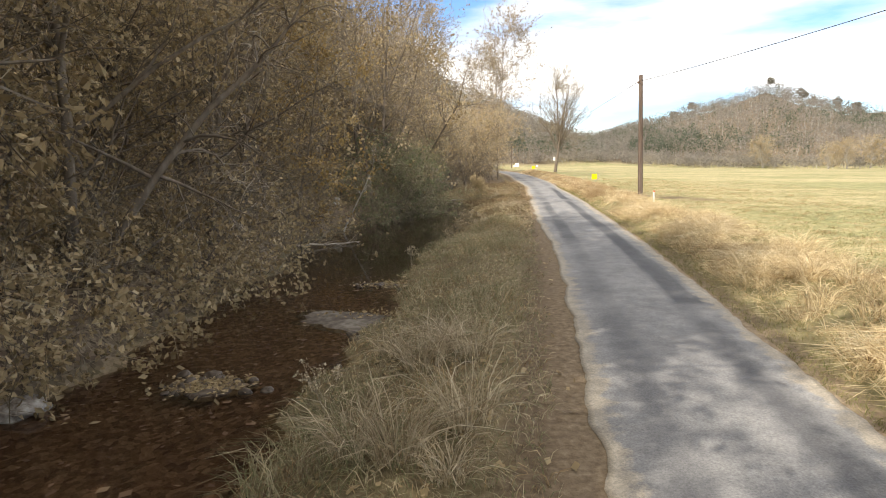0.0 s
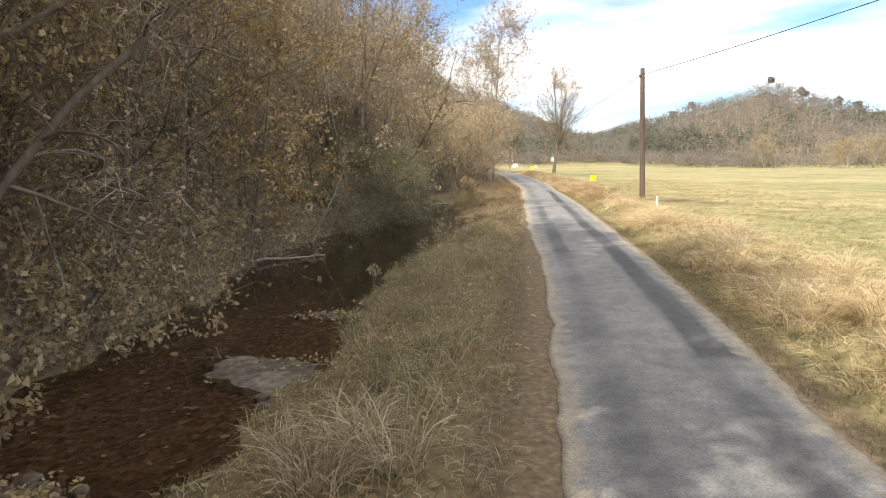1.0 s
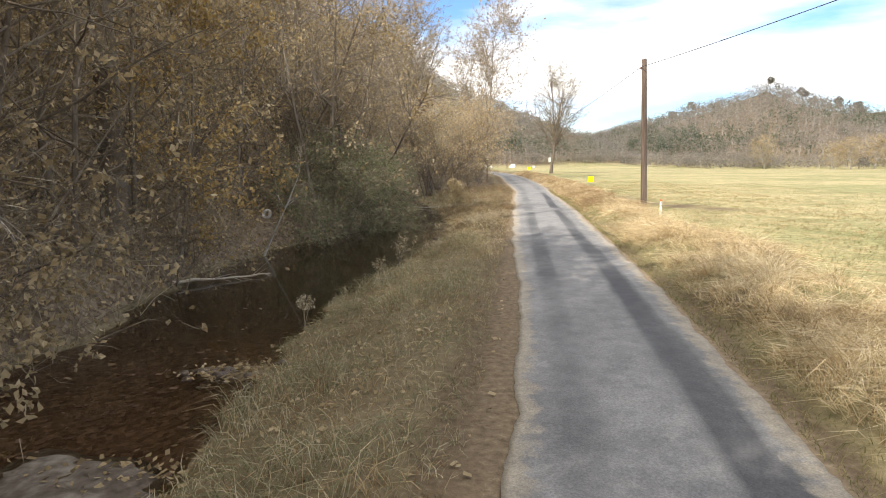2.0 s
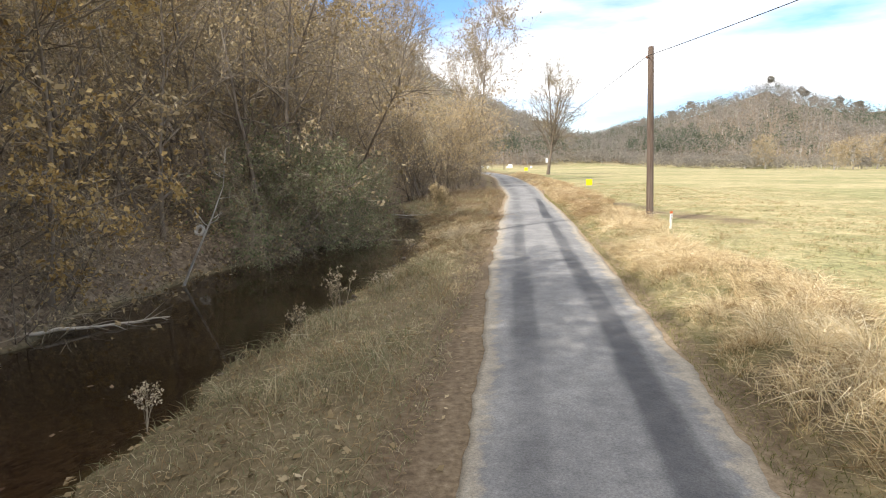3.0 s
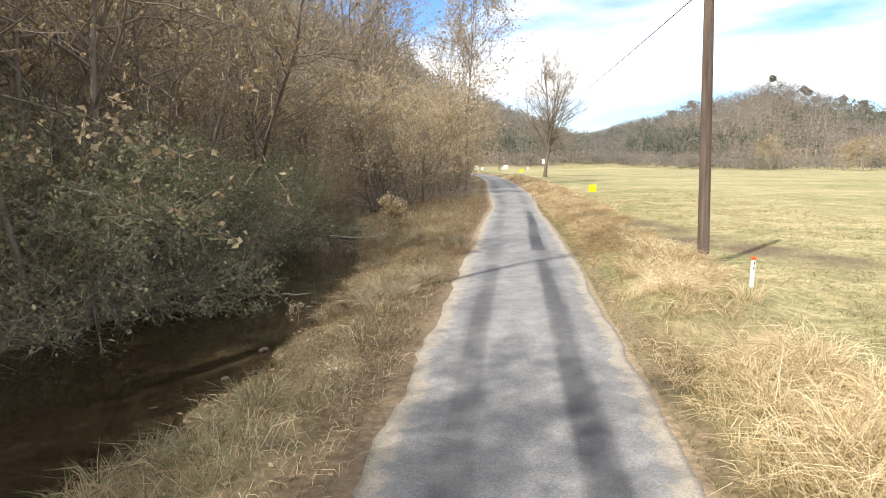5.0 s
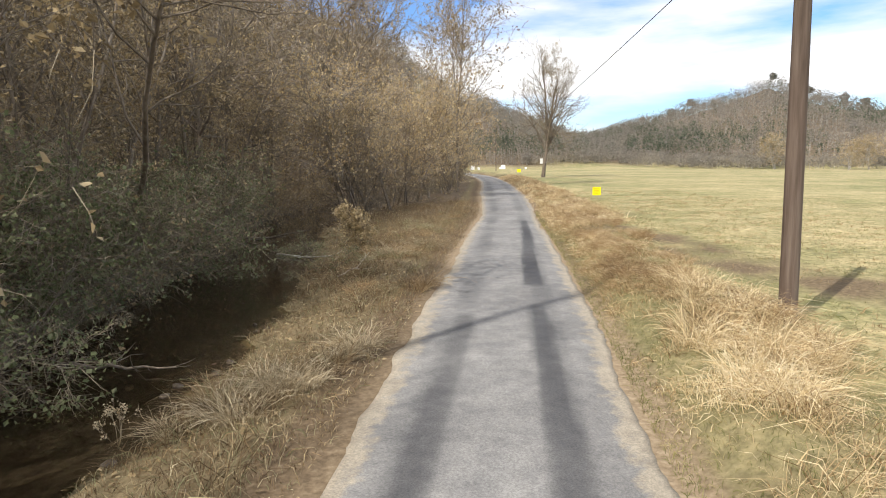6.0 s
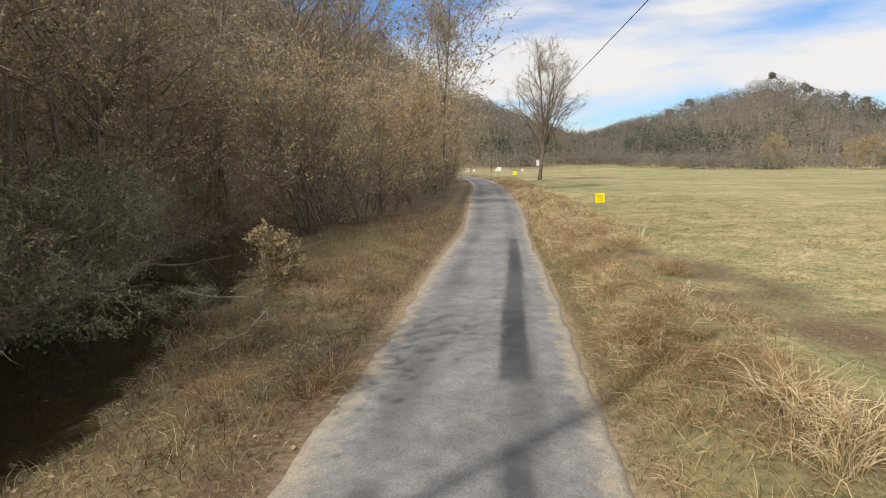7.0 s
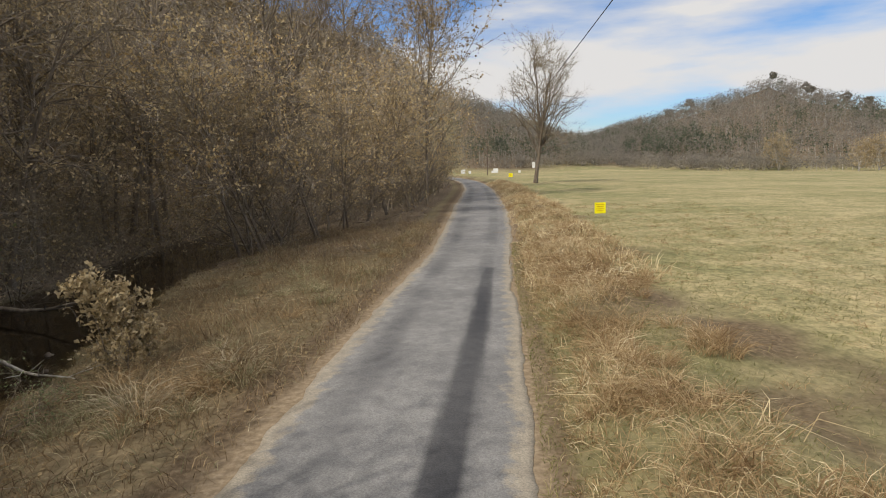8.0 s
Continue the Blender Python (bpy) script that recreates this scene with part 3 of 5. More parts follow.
def build_road():
    ys = np.concatenate([np.arange(-60, 0, 1.0), np.arange(0, 75, 0.14), np.arange(75, 110, 0.5), np.arange(110, 345, 2.0)])
    rng = np.random.default_rng(4)
    cols = np.concatenate([[-1], np.linspace(-1, 1, 37), [1]])
    wob_l = 0.045 * np.interp(ys, np.arange(-60, 346, 1.3), rng.normal(size=313)) + 0.028 * np.interp(ys, np.arange(-60, 346, 0.4), rng.normal(size=1015)) + 0.009 * rng.normal(size=len(ys))
    wob_r = 0.04 * np.interp(ys, np.arange(-60, 346, 1.3), rng.normal(size=313)) + 0.02 * np.interp(ys, np.arange(-60, 346, 0.4), rng.normal(size=1015)) + 0.01 * rng.normal(size=len(ys))
    wide = road_half(ys)
    off = cols[None] * wide[:, None]
    off += wob_l[:, None] * step(-0.7, -0.98, cols)[None] + wob_r[:, None] * step(0.7, 0.98, cols)[None]
    x = road_x(ys)[:, None] + off
    z = 0.012 + 0.05 * (1 - cols[None] ** 2) + 0 * x
    z[:, 0] -= 0.1
    z[:, -1] -= 0.1
    s = Soup()
    nx = len(cols)
    i = (np.arange(len(ys) - 1)[:, None] * nx + np.arange(nx - 1)[None]).ravel()
    s.add(np.stack([x, np.broadcast_to(ys[:, None], x.shape), z], -1), np.stack([i, i + 1, i + nx + 1, i + nx], -1))
    me = s.mesh("road", [ASPHALT], True)
    # darker repair strips worn into the wheel tracks
    u, yy = x - road_x(ys)[:, None], np.broadcast_to(ys[:, None], x.shape)
    tar = np.zeros_like(x)
    for y0, y1, u0, u1, width, dark in ((44.2, 61.6, 0.66, 0.95, 0.46, 0.9), (12.0, 42.1, 0.85, 0.72, 0.5, 0.75), (22.0, 41.5, -0.8, -0.85, 0.45, 0.5), (-8.0, 10.8, 0.7, 0.8, 0.5, 0.55)):
        f = np.clip((yy - y0) / (y1 - y0), 0, 1)
        mid = u0 + (u1 - u0) * f + 0.03 * np.sin(yy * 0.6 + y0) + 0.012 * np.sin(yy * 2.7)
        half = width / 2 * (1.15 - 0.4 * f) * (1 + 0.05 * np.sin(yy * 1.35 + y1) + 0.04 * np.sin(yy * 4.1))
        soft = step(half + 0.07, half - 0.07, np.abs(u - mid)) * step(y0 - 0.2, y0 + 0.25, yy) * step(y1 + 0.2, y1 - 0.25, yy)
        tar = np.maximum(tar, dark * soft * (0.85 + 0.15 * np.sin(yy * 0.7 + y0)))
    a = me.attributes.new("tar", "FLOAT", "POINT")
    a.data.foreach_set("value", tar.ravel().astype(np.float32))
    lane = me.uv_layers.new(name="lane")
    idx = np.empty(len(me.loops), np.int32)
    me.loops.foreach_get("vertex_index", idx)
    uv = np.stack([(np.broadcast_to(cols, x.shape) + 1) / 2, np.broadcast_to(ys[:, None], x.shape)], -1).reshape(-1, 2)
    lane.data.foreach_set("uv", uv[idx].astype(np.float32).ravel())
    tagged(new("road", me), "narrow worn grey asphalt lane with crumbling edges", "road", kind="structure")


build_road()


def build_water():
    ys = np.concatenate([np.arange(-40, 100, 0.8), np.arange(100, 200, 4.0)])
    l_, r_ = water_left(ys) - 0.35, water_right(ys) + 0.35
    f = np.linspace(0, 1, 9)
    x = l_[:, None] + (r_ - l_)[:, None] * f[None]
    s = Soup()
    i = (np.arange(len(ys) - 1)[:, None] * 9 + np.arange(8)[None]).ravel()
    s.add(np.stack([x, np.broadcast_to(ys[:, None], x.shape), np.full_like(x, WATER_Z)], -1), np.stack([i, i + 1, i + 10, i + 9], -1))
    ob = tagged(new("water", s.mesh("water", [WATER], True)), "shallow brown creek with a still reflecting surface", "creek", kind="structure")
    ob.visible_shadow = False


build_water()


# ---- trees ----
def tree_meshes(seed, height, girth, bark, twig, leaf, limbs=14, first=0.3, branches=6, twigs=6, leaf_count=500, leaf_size=0.11,
                limb_len=0.42, lean=0.12, lift=0.05, stems=1, twig_len=0.9, droop=0.0, sides=6, fine=True, line=None, spread=0.95, twig_w=0.011):
    """Meshes of a trunk with limbs, and of a crown of twigs with leaves."""
    rng = np.random.default_rng(seed)
    wood, crown = Soup(), Soup()
    start = np.zeros((stems, 3))
    start[:, :2] = rng.normal(size=(stems, 2)) * 0.18 * (stems > 1)
    start[:, 2] = -0.25
    way = np.zeros((stems, 3)) + [0, 0, 1]
    way[:, :2] += rng.normal(size=(stems, 2)) * lean * (1 + 0.8 * (stems > 1))
    high = height * rng.uniform(0.75, 1.0, stems) if stems > 1 else np.array([height])
    trunk = grow(rng, start, way, high, 10, 0.06, 0.02) if line is None else np.array([line], float)
    n = trunk.shape[1]
    r = taper(girth * rng.uniform(0.7, 1.0, stems), n, 0.16)
    r[:, 0] *= 1.35
    tubes(wood, trunk, r, sides)
    st, wy, g, at = spawn(rng, trunk, r, limbs, first, 0.98, spread, 0.22)
    crown_line = 1.15 - 0.75 * at if height < 10 else 0.42 + 0.72 * np.sin(np.pi * np.clip(0.05 + 0.9 * at, 0, 1))
    ll = height * limb_len * crown_line * rng.uniform(0.6, 1.15, len(st))
    limb = grow(rng, st, wy, ll, 6, 0.15, lift)
    lr = taper(np.minimum(g * 0.6, 0.015 + ll * 0.014), 6, 0.25)
    tubes(wood, limb, lr, 5 if sides > 5 else 3)
    st, wy, g, at = spawn(rng, limb, lr, branches, 0.15, 1.0, 0.75, 0.25)
    bl = np.repeat(ll, branches) * rng.uniform(0.3, 0.65, len(st))
    br = grow(rng, st, wy, bl, 4, 0.2, lift * 0.6 - droop)
    brr = taper(np.clip(g * 0.6, 0.006, 0.04), 4, 0.35)
    if fine:
        tubes(wood, br, brr, 3)
    else:
        ribbons(wood, br, brr * 2.2, 0, rng)
    st, wy, g, at = spawn(rng, br, brr, twigs, 0.1, 1.0, 0.7, 0.3)
    tl = twig_len * rng.uniform(0.35, 1.15, len(st))
    tw = grow(rng, st, wy, tl, 3, 0.25, 0.02 - droop * 1.5)
    ribbons(crown, tw, np.repeat(twig_w * rng.uniform(0.6, 1.2, (len(st), 1)), 3, 1) * [1, 0.75, 0.4], 0, rng)
    if leaf_count:
        pick = rng.integers(0, len(tw), leaf_count)
        f = rng.uniform(0.2, 1.0, leaf_count)[:, None]
        c = tw[pick, 0] * (1 - f) + tw[pick, 2] * f + rng.normal(size=(leaf_count, 3)) * 0.04
        leaves(crown, c, leaf_size * rng.uniform(0.55, 1.25, leaf_count), rng, 1)
    return wood.mesh("trunk", [bark], True), crown.mesh("crown", [twig, leaf])


def make_tree(name, label, group, meshes, category="tree"):
    ob = thing(name, label, category, group)
    part("trunk", meshes[0], ob)
    part("crown", meshes[1], ob)
    return ob


def plant(kinds, spots, rng, low=0.8, high=1.15):
    """Copies of the kinds at the spots; the first use of a kind moves the original."""
    fresh = set()
    for n, (x, y) in enumerate(spots):
        ob = kinds[n % len(kinds)]
        k = rng.uniform(low, high)
        m = Matrix.Translation((x, y, float(land(x, y)) - 0.05)) @ Matrix.Rotation(rng.uniform(0, 6.28), 4, "Z")
        if ob.name not in fresh:
            fresh.add(ob.name)
            ob.matrix_world = m
            ob.scale = (k, k, k)
        else:
            c = copy_thing(ob, m)
            c.scale = (k, k, k)


def lumber(n, x0, x1, y0, y1, rng, gap=1.0):
    """Random spots at least a gap apart; x is measured from the far edge of the water."""
    out = []
    for _ in range(n * 40):
        if len(out) >= n:
            break
        y = rng.uniform(y0, y1)
        x = float(water_left(y)) + rng.uniform(x0, x1)
        if all((x - a) ** 2 + (y - b) ** 2 > gap * gap for a, b in out):
            out.append((x, y))
    return out


def between(n, y0, y1, rng, gap=1.0):
    """Spots on the strip between the creek and the lane."""
    out = []
    for _ in range(n * 60):
        if len(out) >= n:
            break
        y = rng.uniform(y0, y1)
        a, b = float(water_right(y)) + 0.4, min(float(road_x(y)) - 4.6, 1.2 + (y - 70) * 0.13) + 0.5 * math.sin(y * 0.4)
        x = rng.uniform(a, b) if b > a else b
        if all((x - p) ** 2 + (y - q) ** 2 > gap * gap for p, q in out):
            out.append((x, y))
    return out


def open_bank(x, y, clear=1.4):
    """True off the bare strip of bank before the tyre."""
    f = np.clip((np.asarray(y) - 29.0) / 6.2, 0, 1)
    return np.hypot(x - (-4.6 - 2.2 * f), y - (29.0 + 6.2 * f)) > clear


rng = np.random.default_rng(11)
BARE = "grey-brown bare woodland tree on the leaf-littered slope"
leafy = [make_tree("bank_tree", "leafy sapling with clinging brown leaves on the creek bank", "creek bank trees", tree_meshes(20 + k, 8.5 + k, 0.1, BARK, TWIG, LEAF_TAN, 18, 0.06, 6, 9, 3000, 0.118, 0.45, 0.2, -0.02, 1, 0.9, 0.03)) for k in range(3)]
thicket = [make_tree("thicket_tree", "bare many-stemmed thicket tree tangled with fine twigs", "thicket trees", tree_meshes(30 + k, 8.0, 0.055, BARK, TWIG, LEAF_TAN, 10, 0.06, 5, 6, 650, 0.1, 0.38, 0.2, 0.02, 4, 0.9, 0.0, 5, False)) for k in range(3)]
tall = [make_tree("woodland_tree", BARE, "woodland trees", tree_meshes(40 + k, 17.0 + k, 0.17, BARK, TWIG, LEAF_TAN, 20, 0.2, 7, 8, 650, 0.15, 0.36, 0.08, 0.05, 1, 1.15, 0.0, 6, False, None, 0.95, 0.013)) for k in range(3)]
small = [make_tree("slope_tree", "slim bare tree standing on the wooded hillside", "hillside trees", tree_meshes(50 + k, 14.0, 0.12, BARK, (TWIG, TWIG_PALE, TWIG)[k], LEAF_TAN, 13, 0.25, 4, 9, 130, 0.26, 0.38, 0.07, 0.06, 1, 1.6, 0.0, 4, False, None, 0.95, 0.02)) for k in range(3)]
pale = [make_tree("sycamore_tree", "tall airy sycamore with pale twigs and a few dry leaves", "sycamores", tree_meshes(60 + k, 22.0, (0.26, 0.17)[k], BARK, TWIG_PALE, LEAF_TAN, 38, 0.2, 8, 15, 3000, 0.24, (0.34, 0.33)[k], 0.05, 0.08, 1, 1.3, 0.0, 6, True, None, 0.8, 0.034)) for k in range(2)]
# Twigs take the pale colour here to stand for sunlight on the crowns.
grand = [make_tree("woodland_tree", "tall bare brown tree rising over the thicket", "tall bare trees", tree_meshes(65 + k, 20.0, 0.18, BARK, TWIG_PALE, LEAF_TAN, 24, 0.25, 7, 13, 900, 0.14, 0.3, 0.09, 0.06, 1, 1.2, 0.0, 6, False)) for k in range(2)]
brush = [make_tree("bank_shrub", "tangled grey bare shrub leaning over the creek", "bank shrubs", tree_meshes(80 + k, 3.4, 0.022, BARK, TWIG, LEAF_TAN, 6, 0.05, 3, 6, 160, 0.09, 0.5, 0.45, -0.03, 7, 0.6, 0.05, 3, False), "shrub") for k in range(3)]
green = [make_tree("olive_shrub", "arching olive-green honeysuckle shrub drooping over the creek", "olive shrubs", tree_meshes(90 + k, 3.6, 0.03, BARK, TWIG, LEAF_GREEN, 8, 0.1, 5, 7, 3400, 0.075, 0.5, 0.5, -0.05, 7, 0.7, 0.07, 3, False, None, 0.95, 0.007), "shrub") for k in range(2)]

# The last five stand out of view, added to shade creek and lane.
plant(leafy, [(-7.4, 9.6), (-7.3, 13.4), (-8.6, 11.6), (-9.6, 16.5), (-9.4, 18.4), (-10.5, 13.8), (-10.6, 22.4), (-11.8, 20.0), (-7.0, 60.5), (-8.4, 57.0), (-7.2, 66.0), (-8.8, 63.0), (-6.6, 55.0), (-9.5, 68.0), (-11.5, 64.0), (-10.0, 73.0), (-12.0, 59.0), (-8.0, 78.0), (-7.5, 70.5), (1.2, 72.5), (2.4, 78.0), (-0.2, 69.6), (2.4, 82.0), (-6.4, 47.5), (-6.2, 51.6), (-7.4, 53.2), (-8.4, -8.5), (-8.6, -4.6), (-9.8, -0.6), (-10.4, 2.2), (-9.6, 5.6)], rng, 0.85, 1.1)
plant([copy_thing(o, Matrix()) for o in leafy], [(-9.6 - 1.6 * (k % 3) + 0.5 * math.sin(k * 2.1), 15.0 + 2.1 * k) for k in range(18)], np.random.default_rng(17), 0.95, 1.2)
plant([copy_thing(o, Matrix()) for o in leafy[:2]], [(-8.2, 30.4), (-8.0, 33.8), (-7.7, 37.0), (-7.4, 40.2)], np.random.default_rng(18), 1.35, 1.5)
amber = make_tree("amber_tree", "small tree hung with golden-brown leaves over the creek", "", tree_meshes(27, 8.0, 0.1, BARK, TWIG, LEAF_AMBER, 16, 0.1, 6, 8, 3400, 0.12, 0.42, 0.15, -0.02, 1, 0.9, 0.03))
amber.matrix_world = Matrix.Translation((-7.0, 26.2, float(land(-7.0, 26.2))))
plant(thicket, [p for p in lumber(20, -4.0, -1.0, 18, 72, rng, 1.6) if open_bank(*p, 3.0)] + between(24, 68, 150, rng, 1.6), rng, 0.8, 1.2)
plant(tall, [(-7.2, 44.0), (-8.8, 52.0), (-7.6, 62.0)] + lumber(15, -24, -8.0, 12, 60, rng, 2.4) + lumber(5, -22, -12.0, 55, 85, rng, 2.2) + lumber(12, -22, -1.0, 85, 125, rng, 2.2) + lumber(14, -24, -6.0, 100, 190, rng, 3.0) + between(3, 110, 170, rng, 4.0), rng, 0.8, 1.12)
# Those below y 10 are out of view, added to throw shade.
plant([copy_thing(o, Matrix()) for o in tall], lumber(5, -7, -1.0, -14, 6, rng, 1.9) + [(-8.2, 4.0), (-7.7, 7.4), (-9.0, 9.4), (-8.3, 13.0), (-9.4, 16.4), (-8.0, 19.4), (-8.6, 23.0)], rng, 0.6, 0.8)
# Dense trees rooted out of view, added to shade the near lane and bank.
shady = [make_tree("leafy_woodland_tree", "tall brown-leaved tree out of view, added to shade the lane", "leafy woodland trees", tree_meshes(95, 17.0, 0.2, BARK, TWIG, LEAF_TAN, 24, 0.15, 7, 8, 9500, 0.18, 0.34, 0.08, 0.03, 1, 1.2, 0.0, 6, False))]
plant(shady, [(-9.2, 6.6), (-10.6, 9.8), (-12.4, 7.2), (-10.6, 3.4), (-9.2, -7.0), (-12.2, -5.2), (-9.8, -2.6), (-13.4, -0.5), (-11.2, -10.0), (-8.6, -11.5), (-14.5, 3.6)], rng, 0.9, 1.0)
plant([copy_thing(shady[0], Matrix())], [(-8.7, 8.2), (-8.8, 6.0), (-8.6, 3.6), (-9.6, 1.0), (-10.2, 7.0), (-10.2, 4.6)], np.random.default_rng(3), 1.18, 1.27)
lone = make_tree("woodland_tree", "tall straight bare tree standing high on the bank", "woodland trees", tree_meshes(99, 27.0, 0.45, BARK, TWIG, LEAF_TAN, 10, 0.7, 4, 5, 120, 0.12, 0.12, 0.0, 0.1, 1, 0.9, 0.0, 6, False, [(0.012 * k * k, -0.006 * k * k, -0.3 + 3.0 * k) for k in range(10)]))
lone.matrix_world = Matrix.Translation((-8.6, 25.8, float(land(-8.6, 25.8)) - 0.1))
plant([copy_thing(o, Matrix()) for o in tall[:2]], [(-7.6, 18.5), (-7.9, 22.5), (-8.1, 26.0), (-7.9, 29.5), (-7.3, 33.0), (-6.6, 37.0), (-6.8, 41.5), (-6.2, 45.0), (-6.5, 50.0), (-6.1, 54.0)], rng, 0.62, 0.72)
golden = [make_tree("golden_tree", "sunlit golden-leaved tree with pale twigs beside the lane", "golden roadside trees", tree_meshes(97 + k, 10.5, 0.1, BARK, TWIG_PALE, LEAF_GOLD, 18, 0.16, 6, 8, 2300, 0.14, 0.36, 0.14, 0.04, 2, 1.0, 0.0, 5, False, None, 0.8, 0.015)) for k in range(2)]
plant(golden, [(2.6, 74.6), (4.4, 83.5), (5.4, 89.0), (6.6, 97.0), (7.4, 104.0), (3.4, 78.6), (8.8, 117.0), (9.8, 127.0), (0.9, 70.0), (5.2, 94.0), (7.2, 92.5), (10.9, 139.0), (12.2, 154.0), (3.9, 87.5), (8.0, 111.0)], rng, 0.75, 1.2)
plant(grand, [(-6.2, 59.5), (-7.2, 65.5), (-6.9, 73.0), (-8.2, 80.0), (-5.4, 87.0), (-9.5, 56.0)], rng, 0.85, 1.05)
plant(small, lumber(120, -60, -10, 8, 190, rng, 2.6) + [(2, 180), (-4, 188), (7, 196), (-2, 204), (4, 210), (-8, 215), (1, 220), (-3, 228)], rng, 0.75, 1.25)
plant(pale[:1], [(-4.6, 98.0), (-3.0, 140.0), (-9.0, 168.0)], rng, 1.25, 1.32)
plant(pale[1:], [(8.4, 96.0), (6.4, 118.0), (205, 268)], rng, 1.04, 1.08)
plant(brush, [p for p in lumber(40, -2.6, -0.2, 9, 70, rng, 0.9) + lumber(12, -0.7, 0.1, 34, 56, rng, 1.2) if open_bank(*p, 2.6)] + between(10, 70, 110, rng, 1.5), rng, 0.75, 1.25)
plant(green, [(-3.7, 37.6), (-4.0, 39.8), (-4.5, 36.6), (-3.2, 41.8), (1.95, 49.6), (-5.7, 38.2), (-3.0, 39.6), (-5.2, 41.2), (-3.5, 44.4), (-3.9, 47.2), (-4.0, 51.0), (-4.6, 54.5), (-4.6, 43.2)], rng, 1.1, 1.4)
for o in [o for o in scene.objects if o.name.startswith("olive_shrub") and abs(o.location.y - 49.6) < 0.1]:
    o.scale = (0.6, 0.6, 0.42)

stems = [make_tree("slender_tree", "slender bare tree rising straight from the creek bank", "slender bank trees", tree_meshes(140 + k, 14.0 + k, 0.11 + 0.02 * k, BARK, TWIG, LEAF_TAN, 13, 0.3, 5, 6, 420, 0.13, 0.26, 0.1, 0.03, 1, 1.0, 0.0, 6, False)) for k in range(3)]
plant(stems, [p for p in lumber(26, -2.8, -0.5, 36, 84, np.random.default_rng(6), 1.3)], np.random.default_rng(7), 0.7, 1.05)
plant([copy_thing(stems[2], Matrix())], [(-6.4, 75.0)], np.random.default_rng(2), 1.2, 1.25)
arching = make_tree("arching_tree", "grey-brown tree arching over the creek with clinging brown leaves", "", tree_meshes(77, 10.0, 0.15, BARK, TWIG, LEAF_TAN, 17, 0.2, 5, 6, 1300, 0.12, 0.36, 0.1, -0.06, 1, 0.9, 0.06, line=[
    (0.0, 0.0, -0.3), (0.3, -0.1, 1.2), (0.8, -0.3, 2.8), (1.5, -0.6, 4.4), (2.3, -0.9, 5.9), (3.1, -1.3, 7.2), (3.9, -1.6, 8.3)]))
arching.matrix_world = Matrix.Translation((-5.7, 62.0, float(land(-5.7, 62.0))))
leaning = make_tree("leaning_tree", "dark forked tree leaning out over the creek", "", tree_meshes(72, 10.5, 0.12, BARK, TWIG, LEAF_TAN, 15, 0.45, 6, 10, 250, 0.12, 0.32, line=[
    (0.0, 0.0, -0.3), (0.6, -0.7, 0.7), (1.7, -1.9, 1.5), (2.6, -3.0, 2.4), (3.2, -4.0, 2.9), (4.0, -5.5, 4.2), (4.7, -6.4, 5.3), (5.3, -7.1, 6.2), (5.6, -7.5, 7.6), (6.1, -7.6, 9.2)]))
leaning.matrix_world = Matrix.Translation((-4.7, 48.5, float(land(-4.7, 48.5))))
field_tree = make_tree("field_edge_tree", "round pale-leaved tree at the far edge of the field", "field edge trees", tree_meshes(76, 17.0, 0.3, BARK_PALE, TWIG_PALE, LEAF_PAPER, 20, 0.12, 6, 8, 2600, 0.55, 0.42, 0.1, 0.04, 2, 1.6, 0.0, 5, False, None, 0.85, 0.06))
plant([field_tree], [(171, 267), (183, 272), (196, 276), (160, 300)], rng, 0.7, 1.0)
overhang = make_tree("overhanging_tree", "pale tree bending over the creek with trailing twigs", "", tree_meshes(74, 9.0, 0.12, BARK, TWIG_PALE, LEAF_TAN, 14, 0.3, 5, 6, 160, 0.11, 0.32, 0.1, -0.16, 1, 0.9, 0.16, line=[
    (0.0, 0.0, -0.3), (0.5, 0.2, 1.0), (1.3, 0.6, 2.3), (2.2, 1.0, 3.5), (3.2, 1.4, 4.5), (3.8, 1.7, 5.3), (4.2, 1.9, 6.2)]))
overhang.matrix_world = Matrix.Translation((-7.7, 12.6, float(land(-7.7, 12.6))))
sapling = make_tree("leaning_sapling", "pale leaning sapling rooted at the water's edge", "", tree_meshes(73, 4.5, 0.075, BARK_PALE, TWIG, LEAF_TAN, 8, 0.5, 4, 6, 30, 0.1, 0.25, line=[
    (0.0, 0.0, -0.3), (0.35, 0.0, 0.5), (0.8, -0.1, 1.35), (1.3, -0.2, 2.3), (1.75, -0.4, 3.2), (2.0, -0.7, 4.3)]))
sapling.matrix_world = Matrix.Translation((-5.75, 30.4, float(land(-5.75, 30.4))))
roadside = make_tree("roadside_tree", "large bare forked tree beside the lane at the field edge", "", tree_meshes(71, 23.0, 0.42, BARK, TWIG, LEAF_TAN, 22, 0.26, 8, 20, 2600, 0.18, 0.36, 0.085, 0.07, 2, 1.7, 0.0, 6, False, None, 0.6, 0.03))
roadside.matrix_world = Matrix.Translation((26.4, 142.3, float(land(26.4, 142.3))))
tan = make_tree("leafy_shrub", "small shrub thick with papery tan leaves on the bank", "", tree_meshes(75, 2.2, 0.016, BARK, TWIG, LEAF_PAPER, 8, 0.06, 4, 6, 3600, 0.09, 0.34, 0.12, 0.08, 5, 0.3), "shrub")
tan.matrix_world = Matrix.Translation((2.5, 53.2, float(land(2.5, 53.2))))


